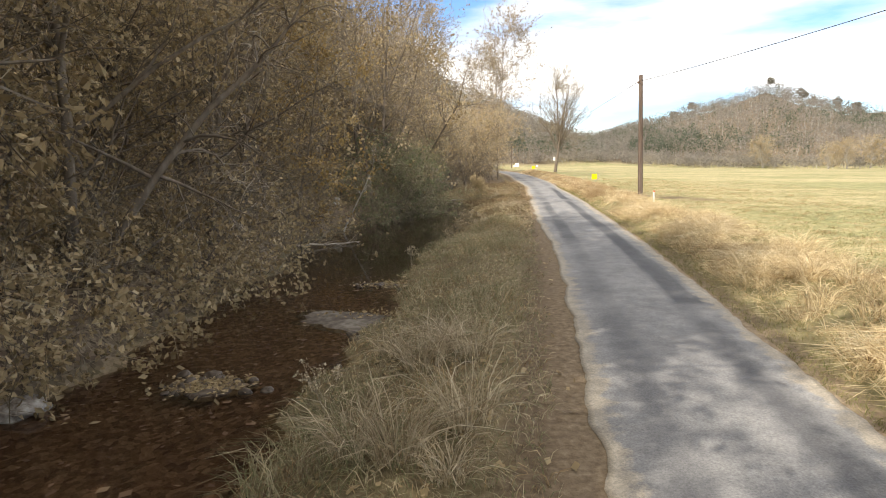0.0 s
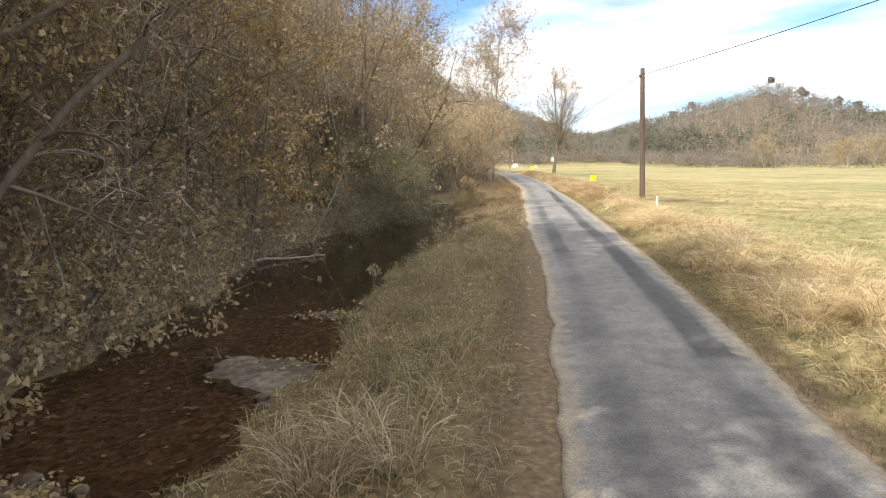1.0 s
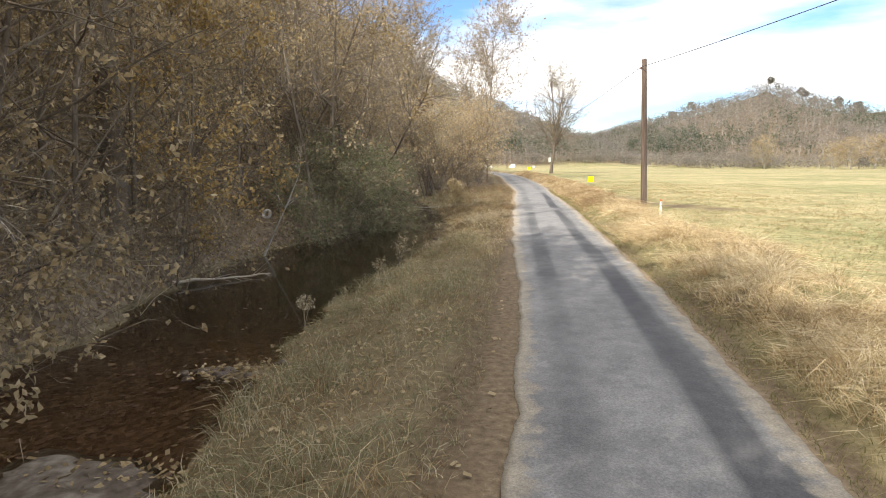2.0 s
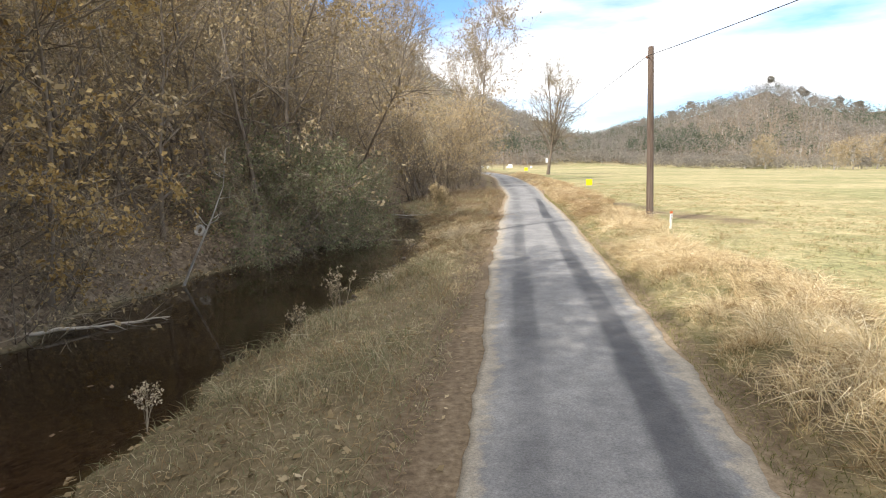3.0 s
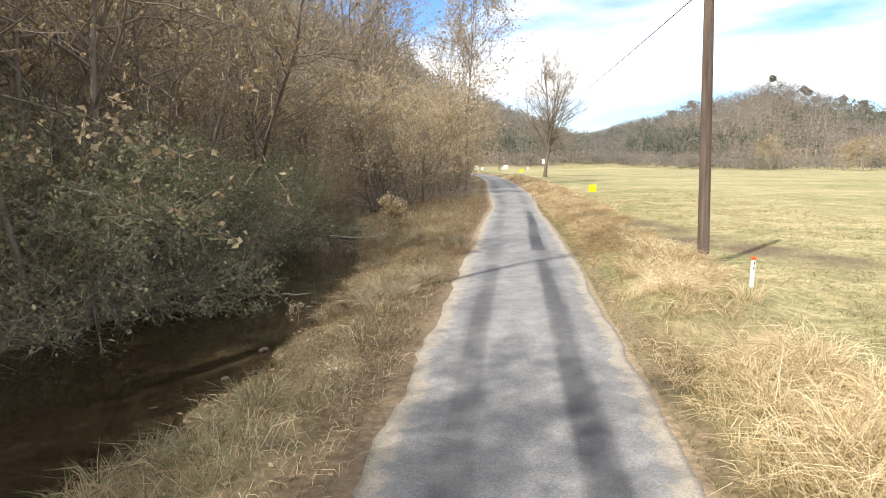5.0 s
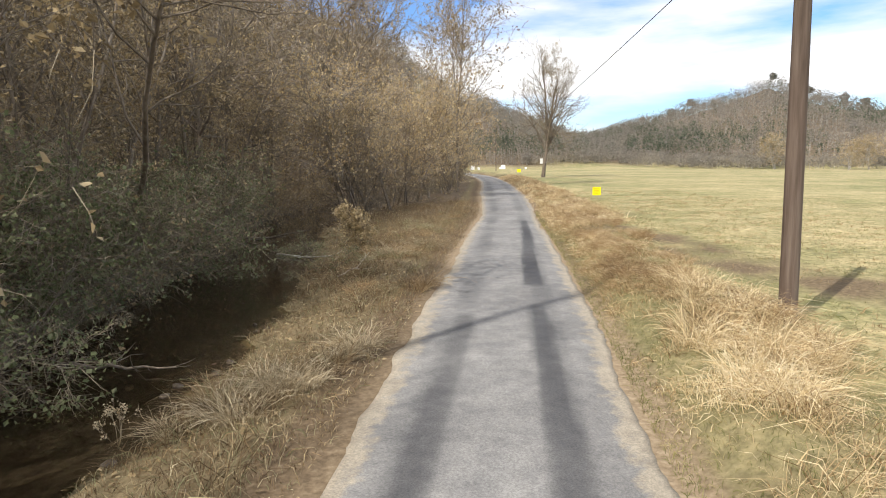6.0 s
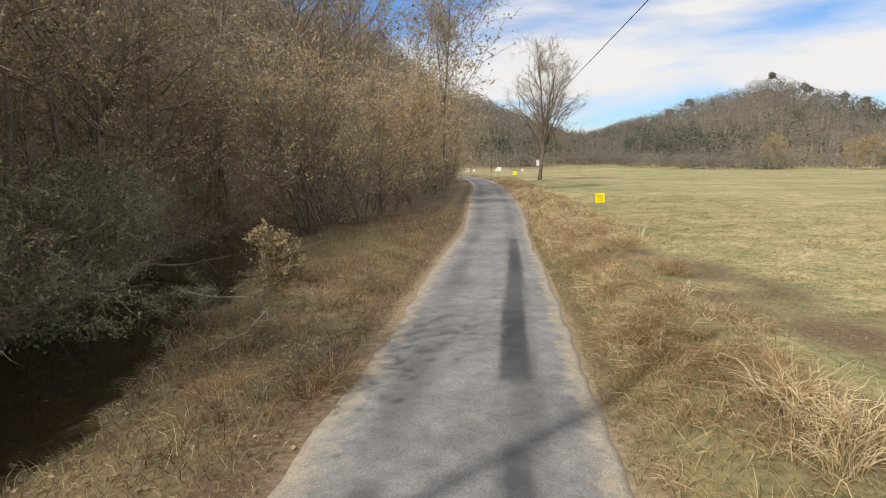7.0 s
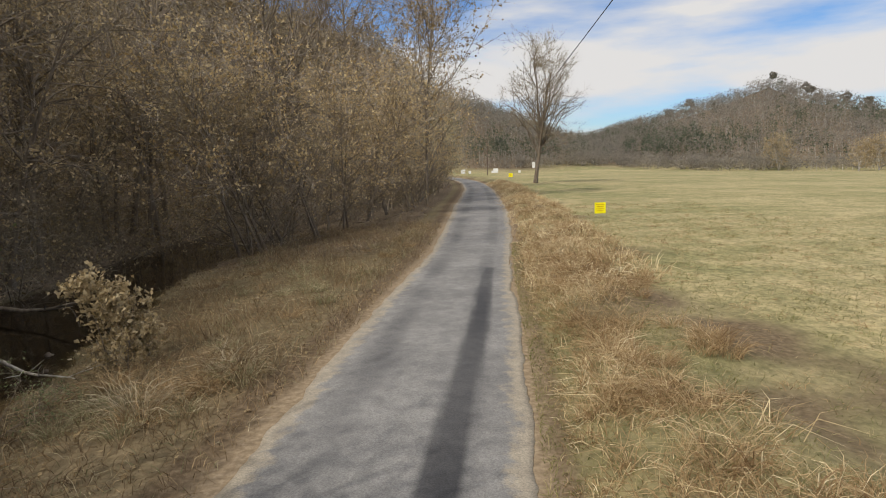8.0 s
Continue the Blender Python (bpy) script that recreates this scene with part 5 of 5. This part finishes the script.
spots = []
for _ in range(34):
    y = float(rng.uniform(44, 68))
    top, foot = float(road_x(y) - road_half(y)) - 1.0, float(water_right(y)) + 1.6
    spots.append((float(rng.uniform(foot, top)), y))
clumps(spots, CLUMPS_DULL + CLUMPS_RUST, "flattened brown tussock of long grass on the creek bank", "brown bank tussocks", 0.45, 0.75, 0.65)
rng = np.random.default_rng(8)
spots = [(6.9, 19.2), (7.5, 19.8), (8.2, 20.4), (7.3, 20.8), (8.6, 21.6), (9.4, 28.9), (8.8, 24.4), (9.2, 25.2), (9.9, 38.3), (10.4, 37.9), (10.0, 37.0), (10.9, 38.9), (11.9, 38.0), (11.4, 43.0), (11.9, 43.6), (9.2, 27.3), (9.9, 29.6), (10.3, 30.4), (5.9, 9.8), (6.5, 10.6), (6.0, 11.2), (6.9, 11.6), (6.6, 12.6), (7.2, 13.2)]
for _ in range(110):
    y = float(rng.uniform(4, 70))
    u = float(rng.uniform(2.9, 5.2))
    if wavy(road_x(y) + u, y, 2.3, 9) > -0.35 or rng.uniform() < 0.25:
        spots.append((float(road_x(y)) + u, y))
clumps([p for p in spots if p[1] < 42], CLUMPS, "straw-coloured tussock of tall dry grass on the verge", "verge tussocks", 0.55, 0.95)
clumps([p for p in spots if p[1] >= 42], CLUMPS_RUST, "low rusty-brown tussock of dry grass on the verge", "rusty tussocks", 0.5, 0.85, 0.85)

# fallen leaves on bank, shoulder, creek edge and woodland floor
s = Soup()
n = 22000
y = -2 + 82 * rng.uniform(0, 1, n) ** 1.5
a, b = water_left(y) - 7, road_x(y) - road_half(y) - 0.15
x = a + (b - a) * rng.uniform(0, 1, n)
wet = (x > water_left(y)) & (x < water_right(y))
ok = np.where(wet, rng.uniform(0, 1, n) < 0.34 * step(24, 12, y) + 0.015, (x < road_x(y) - road_half(y) - 1.1) | (rng.uniform(0, 1, n) < 0.25))
x, y, wet = x[ok], y[ok], wet[ok]
z = np.where(wet, WATER_Z + 0.006, land(x, y) + 0.035)
# drifts of leaves caught on the bars
for bx, by, wide, long, count in ((-4.4, 9.7, 0.32, 0.22, 420), (-2.1, 17.2, 0.5, 0.25, 380), (-2.2, 13.9, 0.55, 0.22, 120)):
    x, y = np.append(x, bx + wide * rng.normal(size=count)), np.append(y, by + long * rng.normal(size=count))
    z, wet = np.append(z, np.full(count, WATER_Z + 0.045)), np.append(wet, np.zeros(count, bool))
c = np.stack([x, y, z], -1)
sz = rng.uniform(0.05, 0.12, len(x))
sz = np.where(wet, sz * rng.uniform(0.5, 1.5, len(x)), sz)
along = unit(np.concatenate([rng.normal(size=(len(x), 2)), np.where(wet, 0.02, 0.35)[:, None] * rng.normal(size=(len(x), 1))], 1))
across = unit(np.cross(along, np.array([0, 0, 1.0]) + np.where(wet, 0.02, 0.5)[:, None] * rng.normal(size=(len(x), 3))))
a, b, skew = rng.uniform(0.18, 0.5, (len(x), 1)), rng.uniform(0.18, 0.5, (len(x), 1)), rng.uniform(-0.2, 0.2, (len(x), 1))
v = np.stack([c - along * sz[:, None] * 0.5, c + (across * a + along * skew) * sz[:, None], c + along * sz[:, None] * 0.55, c - (across * b + along * skew) * sz[:, None]], 1)
for slot, use in ((0, ~wet), (1, wet)):
    i = np.arange(use.sum())[:, None] * 4
    s.add(v[use], None, np.concatenate([i + [0, 1, 2], i + [0, 2, 3]]), slot)
stuff("leaf_litter", s, [LEAF_TAN, LEAF_WET], "fallen brown leaves on the bank and floating in the creek", "leaves")


def far_woods():
    """Woods on the hill and ridges beyond the field."""
    rng = np.random.default_rng(33)
    s = Soup()
    xs, ys = [], []
    for n, x0, x1, y0, y1 in ((8000, 40, 520, 240, 600), (5600, -160, 170, 235, 560), (2200, -60, 330, 560, 800)):
        xs.append(rng.uniform(x0, x1, n))
        ys.append(rng.uniform(y0, y1, n))
    x, y = np.concatenate(xs), np.concatenate(ys)
    u, h = x - road_x(y), land(x, y)
    edge = np.hypot((x - 285), (y - 525) * 0.95)
    wooded = (h > 1.2) | ((edge < 256) & (edge > 215)) | ((y > 425) & (y < 475) & (x < 140) & (x > -60)) | ((u < -6) & (x > -60) & (y < 330))
    # the side turned to the field, and a little past the crest
    facing = ((x - 285) * 0.47 + (y - 525) * 0.88 < 45) | (edge > 240)
    near_hill = (np.abs(u) > 6) & ~((x < -40) & (y < 330))
    ok = wooded & facing & near_hill
    x, y, h, edge = x[ok], y[ok], h[ok], edge[ok]
    n = len(x)
    low = (edge > 215) & (h < 3)
    tall = rng.uniform(7, 13, n) * np.where(low, 0.6, 1.0)
    ever = (rng.uniform(0, 1, n) < 0.06 + 0.62 * step(-0.3, 0.4, wavy(x, y, 35, 3))) & ~low & (rng.uniform(0, 1, n) > step(18, 40, h) * 0.85)
    p0 = np.stack([x, y, h - 0.5], -1)
    p1 = p0 + np.stack([rng.normal(size=n) * 0.6, rng.normal(size=n) * 0.6, tall * 0.75], -1)
    slim = rng.uniform(0.05, 0.14, n)
    ribbons(s, np.stack([p0, p1], 1), np.stack([slim * 2.2, slim], 1), 2, rng)
    # bare crowns: many short sprays filling a rounded outline
    pick = np.repeat(np.where(~ever)[0], 32)
    m = len(pick)
    f = rng.uniform(0.18, 1.0, m)
    az = rng.uniform(0, 6.283, m)
    rr = tall[pick] * 0.36 * rng.uniform(0, 1, m) ** 0.6 * np.sqrt(np.clip(1.02 - (2 * f - 1.12) ** 2, 0.02, 1))
    c = np.stack([x[pick] + rr * np.cos(az), y[pick] + rr * np.sin(az), h[pick] + f * tall[pick] * 0.92], -1)
    way = unit(np.stack([np.cos(az), np.sin(az), rng.uniform(-0.2, 1.4, m)], -1) + rng.normal(size=(m, 3)) * 0.4)
    L = rng.uniform(0.6, 1.6, m)[:, None]
    ribbons(s, np.stack([c, c + way * L], 1), np.stack([rng.uniform(0.3, 0.7, m), np.zeros(m)], 1), 0, rng)
    pick = np.repeat(np.where(ever)[0], 40)
    m = len(pick)
    f = rng.uniform(0.08, 1.0, m)
    az = rng.uniform(0, 6.283, m)
    rr = tall[pick] * 0.3 * (1.06 - f) ** 0.8 * rng.uniform(0.1, 1, m) ** 0.5
    c = np.stack([x[pick] + rr * np.cos(az), y[pick] + rr * np.sin(az), h[pick] + f * tall[pick] * 0.9], -1)
    way = unit(np.stack([np.cos(az), np.sin(az), rng.uniform(-0.6, 0.8, m)], -1))
    ribbons(s, np.stack([c, c + way * rng.uniform(0.6, 1.3, m)[:, None]], 1), np.stack([rng.uniform(0.35, 0.8, m), np.zeros(m)], 1), 1, rng)
    # broad round-headed trees standing along the crest
    spots = []
    for _ in range(1500):
        cx, cy = rng.uniform(120, 470), rng.uniform(380, 620)
        side = (cx - 285) * 0.47 + (cy - 525) * 0.88
        if len(spots) < 16 and -60 < side < 40 and land(cx, cy) > 22 and all((cx - a) ** 2 + (cy - b) ** 2 > 15**2 for a, b in spots):
            spots.append((cx, cy))
    sp = np.array(spots)
    pick = np.repeat(np.arange(len(sp)), 560)
    m = len(pick)
    big = rng.uniform(2.0, 3.4, len(sp))[pick, None]
    ball = unit(rng.normal(size=(m, 3))) * rng.uniform(0.3, 1, (m, 1)) ** 0.5 * [1.0, 1.0, 0.9]
    ball *= 1 + 0.18 * np.sin(ball[:, :1] * 5 + pick[:, None]) + 0.15 * np.sin(ball[:, 2:] * 6 + pick[:, None] * 2)
    c = np.stack([sp[pick, 0], sp[pick, 1], land(sp[pick, 0], sp[pick, 1]) + 8.5], -1) + ball * big
    way = unit(ball + rng.normal(size=(m, 3)) * 0.5)
    tone = rng.uniform(0, 1, m) < 0.12 + 0.2 * (pick % 3 == 0)
    for slot, use in ((1, tone), (0, ~tone)):
        q = c[use]
        ribbons(s, np.stack([q, q + way[use] * rng.uniform(0.5, 1.2, (len(q), 1))], 1), np.stack([rng.uniform(0.5, 0.9, len(q)), np.zeros(len(q))], 1), slot, rng)
    root = np.stack([sp[:, 0], sp[:, 1], land(sp[:, 0], sp[:, 1]) - 0.5], -1)
    ribbons(s, np.stack([root, root + [0, 0, 8.0]], 1), np.full((len(sp), 2), 0.3), 1, rng)
    # Bare crowns greyed and lifted so the colour holds the distance haze.
    wood = scatter_mat("far_bare_crown", [(0.05, (0.19, 0.172, 0.145)), (0.35, (0.255, 0.232, 0.195)), (0.65, (0.31, 0.278, 0.23)), (0.95, (0.4, 0.35, 0.285))], 0.9, 0.5, 0.09, 0.15, 1.5)
    dark = scatter_mat("far_cedar", [(0.1, (0.08, 0.098, 0.066)), (0.9, (0.16, 0.178, 0.12))], 0.9, 0.5, 0.1, 0.15, 1.3)
    stuff("far_woods", s, [wood, dark, BARK_PALE], "distant bare autumn woods with dark cedars on the hills", "woods")


far_woods()


# ---- creek things ----
def stone_mesh(seed, size, mat, squash=0.6):
    rng = np.random.default_rng(seed)
    bm = bmesh.new()
    bmesh.ops.create_icosphere(bm, subdivisions=3, radius=size)
    off = Vector(rng.uniform(-50, 50, 3))
    for v in bm.verts:
        n = noise.noise(v.co / size * 0.9 + off) * 0.55 + noise.noise(v.co / size * 2.6 + off) * 0.18
        v.co *= 1 + n
        v.co.z *= squash
    for f in bm.faces:
        f.smooth = True
    me = bpy.data.meshes.new("stone")
    bm.to_mesh(me)
    bm.free()
    me.materials.append(mat)
    return me


def stone(x, y, z, mesh, turn, label, group="", k=1.0):
    ob = tagged(new("stone", mesh), label, "stone", group)
    ob.matrix_world = Matrix.Translation((x, y, z)) @ Matrix.Rotation(turn, 4, "Z") @ Matrix.Diagonal((k, k, k, 1))


stone(-6.55, 8.75, WATER_Z + 0.05, stone_mesh(1, 0.34, PALE_ROCK, 0.55), 0.5, "large pale weathered boulder at the water's edge")
PEBBLES = [stone_mesh(10 + k, 0.12, WET_STONE, 0.6) for k in range(4)]
rng = np.random.default_rng(5)
for cx, cy, sx, sy, count in ((-4.4, 9.7, 0.75, 0.5, 40), (-2.4, 17.1, 0.9, 0.5, 22), (-2.2, 12.4, 0.5, 0.5, 10)):
    for n in range(count):
        x, y = cx + rng.normal() * sx * 0.5, cy + rng.normal() * sy * 0.5
        stone(x, y, WATER_Z + rng.uniform(-0.04, 0.02), PEBBLES[n % 4], rng.uniform(0, 6), "wet brown stone breaking the surface of the creek", "creek stones", rng.uniform(0.4, 1.1))
for n in range(26):
    y = rng.uniform(22, 60)
    stone(float(water_right(y)) + rng.uniform(-0.35, 0.15), y, WATER_Z + 0.0, PEBBLES[n % 4], rng.uniform(0, 6), "small pale stone at the foot of the bank", "bank stones", rng.uniform(0.35, 0.85))


def bar_mesh(seed, length, width, height, mat):
    """A low rounded bank of silt with an uneven outline."""
    rng = np.random.default_rng(seed)
    bm = bmesh.new()
    rings, sides = 7, 40
    ph = rng.uniform(0, 6, 4)
    top = bm.verts.new((0, 0, height))
    rows = []
    for r in range(1, rings + 1):
        f = r / rings
        row = []
        for k in range(sides):
            a = k / sides * 6.283
            w = 1 + 0.16 * math.sin(2 * a + ph[0]) + 0.1 * math.sin(5 * a + ph[1]) + 0.07 * math.sin(9 * a + ph[2])
            row.append(bm.verts.new((math.cos(a) * length / 2 * f * w, math.sin(a) * width / 2 * f * w, height * (1 - f**2.5) - 0.25 * max(0, f - 0.8) * 5 * 0.4 + 0.006 * rng.normal())))
        rows.append(row)
    for k in range(sides):
        bm.faces.new((top, rows[0][k], rows[0][(k + 1) % sides]))
        for a, b in zip(rows, rows[1:]):
            bm.faces.new((a[k], b[k], b[(k + 1) % sides], a[(k + 1) % sides]))
    for f in bm.faces:
        f.smooth = True
    me = bpy.data.meshes.new("sandbar")
    bm.to_mesh(me)
    bm.free()
    me.materials.append(mat)
    return me


SILT = plain("pale_silt", [(0.36, (0.05, 0.038, 0.027)), (0.5, (0.12, 0.098, 0.077)), (0.64, (0.23, 0.205, 0.17))], 5, 0.8, 0.01)
MUD = plain("leafy_mud", [(0.3, (0.06, 0.042, 0.028)), (0.5, (0.15, 0.11, 0.075)), (0.7, (0.27, 0.21, 0.15))], 9, 0.9, 0.02)
for x, y, length, width, turn, mat, lab in ((-2.75, 13.5, 2.9, 1.7, -18, SILT, "flat pale silt bar rising out of the creek"), (-2.1, 17.2, 2.0, 0.9, -12, MUD, "leaf-strewn muddy bar beside the bank"), (-4.4, 9.7, 1.5, 0.9, 10, MUD, "gravelly islet covered with fallen leaves")):
    ob = tagged(new("sandbar", bar_mesh(int(y * 10), length, width, 0.03, mat)), lab, "sandbar")
    ob.matrix_world = pose(x, y, WATER_Z + 0.005, 0, 0, turn)


def tyre(x, y, z, rot):
    bm = bmesh.new()
    R, r = 0.18, 0.062
    rows = []
    for i in range(28):
        a = i / 28 * 6.283
        row = []
        for k in range(12):
            b = k / 12 * 6.283
            rr = R + r * math.copysign(abs(math.cos(b)) ** 0.7, math.cos(b))
            row.append(bm.verts.new((rr * math.cos(a), rr * math.sin(a), r * 1.1 * math.copysign(abs(math.sin(b)) ** 0.7, math.sin(b)))))
        rows.append(row)
    for i in range(28):
        for k in range(12):
            bm.faces.new((rows[i][k], rows[(i + 1) % 28][k], rows[(i + 1) % 28][(k + 1) % 12], rows[i][(k + 1) % 12]))
    for f in bm.faces:
        f.smooth = True
    me = bpy.data.meshes.new("tyre")
    bm.to_mesh(me)
    bm.free()
    me.materials.append(RUBBER)
    ob = tagged(new("tyre", me), "small bleached tyre caught in the bank brush", "tyre")
    ob.matrix_world = Matrix.Translation((x, y, z)) @ rot


tyre(-6.5, 34.3, 0.72, Euler((radians(70), 0, radians(-25))).to_matrix().to_4x4())


def dead_branch(name, points, girth, label, mat, seed):
    """A fallen limb with side twigs."""
    rng = np.random.default_rng(seed)
    ob = thing(name, label, "branch", "driftwood")
    p = np.array([points], float)
    f = np.linspace(0, p.shape[1] - 1, 9)
    p = np.stack([np.interp(f, np.arange(p.shape[1]), p[0, :, c]) for c in range(3)], -1)[None]
    p[:, 1:-1] += rng.normal(size=(1, 7, 3)) * girth * 0.5
    s = Soup()
    r = taper(np.array([girth]), 9, 0.3)
    tubes(s, p, r, 7)
    st, wy, g, _ = spawn(rng, p, r, 9, 0.35, 1.0, 0.6, 0.25)
    tw = grow(rng, st, wy, rng.uniform(0.3, 0.9, 9), 4, 0.15, 0.0)
    part("limb", s.mesh("limb", [mat], True), ob)
    s = Soup()
    tubes(s, tw, taper(g * 0.5, 4, 0.3), 4)
    tagged(part("twig_spray", s.mesh("twig_spray", [mat], True), ob), kind="stuff")


dead_branch("fallen_branch", [(-1.0, 54.6, -0.5), (0.3, 53.6, -0.5), (1.7, 52.8, -0.35)], 0.045, "bare pale branch lying at the creek edge", BARK_PALE, 1)
dead_branch("fallen_branch", [(-6.6, 24.4, -0.4), (-5.4, 25.4, -0.5), (-4.2, 26.3, -0.52)], 0.05, "bundle of washed-up twigs at the bank foot", TWIG_PALE, 2)
dead_branch("fallen_branch", [(-4.2, 59.0, -0.3), (-2.4, 58.2, -0.2), (-0.2, 57.6, 0.2)], 0.08, "grey fallen limb lying across the creek", BARK, 3)
dead_branch("fallen_branch", [(-1.6, 40.5, -0.56), (-0.5, 40.2, -0.52), (0.9, 39.9, -0.45)], 0.05, "waterlogged limb against the near bank", BARK, 4)
dead_branch("fallen_branch", [(-6.2, 49.5, 1.5), (-5.2, 48.6, 2.0), (-4.0, 47.8, 2.2)], 0.09, "broken pale limb hanging in the thicket", BARK_PALE, 5)
dead_branch("fallen_branch", [(2.9, 46.4, 0.0), (3.4, 47.1, 0.15), (3.7, 47.8, 0.5)], 0.02, "thin pale stick on the grassy bank", TWIG_PALE, 6)


def weed(x, y, tall, seed):
    rng = np.random.default_rng(seed)
    ob = thing("weed_stalk", "dry branching weed with fluffy seed heads", "weed", "dry weeds", pose(x, y, float(land(x, y)), 0, 0, seed * 40))
    s = Soup()
    st = grow(rng, np.zeros((4, 3)), np.array([[0, 0, 1.0]] * 4) + rng.normal(size=(4, 3)) * 0.15, np.full(4, tall), 6, 0.08, 0.0)
    tubes(s, st, taper(np.full(4, 0.006), 6, 0.5), 4)
    a, wy, g, _ = spawn(rng, st, np.full((4, 6), 0.005), 6, 0.5, 1.0, 0.6, 0.2)
    tw = grow(rng, a, wy, rng.uniform(0.08, 0.25, 24), 3, 0.1, 0.03)
    tubes(s, tw, np.full((24, 3), 0.003), 3)
    part("stalk", s.mesh("stalk", [TWIG]), ob)
    s = Soup()
    c = np.repeat(np.concatenate([tw[:, -1], st[:, -1]]), 9, 0)
    leaves(s, c + rng.normal(size=c.shape) * 0.022, 0.035, rng)
    tagged(part("seed_head", s.mesh("seed_head", [STRAW_PALE]), ob, "pale fluffy seed heads"), kind="stuff")


for n, (x, y, tall) in enumerate(((0.25, 24.8, 1.0), (0.05, 25.2, 0.8), (-0.4, 23.7, 0.7), (1.0, 26.6, 0.6), (-1.7, 19.9, 0.6), (1.4, 55.2, 1.1), (3.2, 30.6, 0.5), (5.0, 44.5, 0.5), (-2.2, 8.0, 0.7), (1.2, 37.2, 0.7))):
    weed(x, y, tall, n)
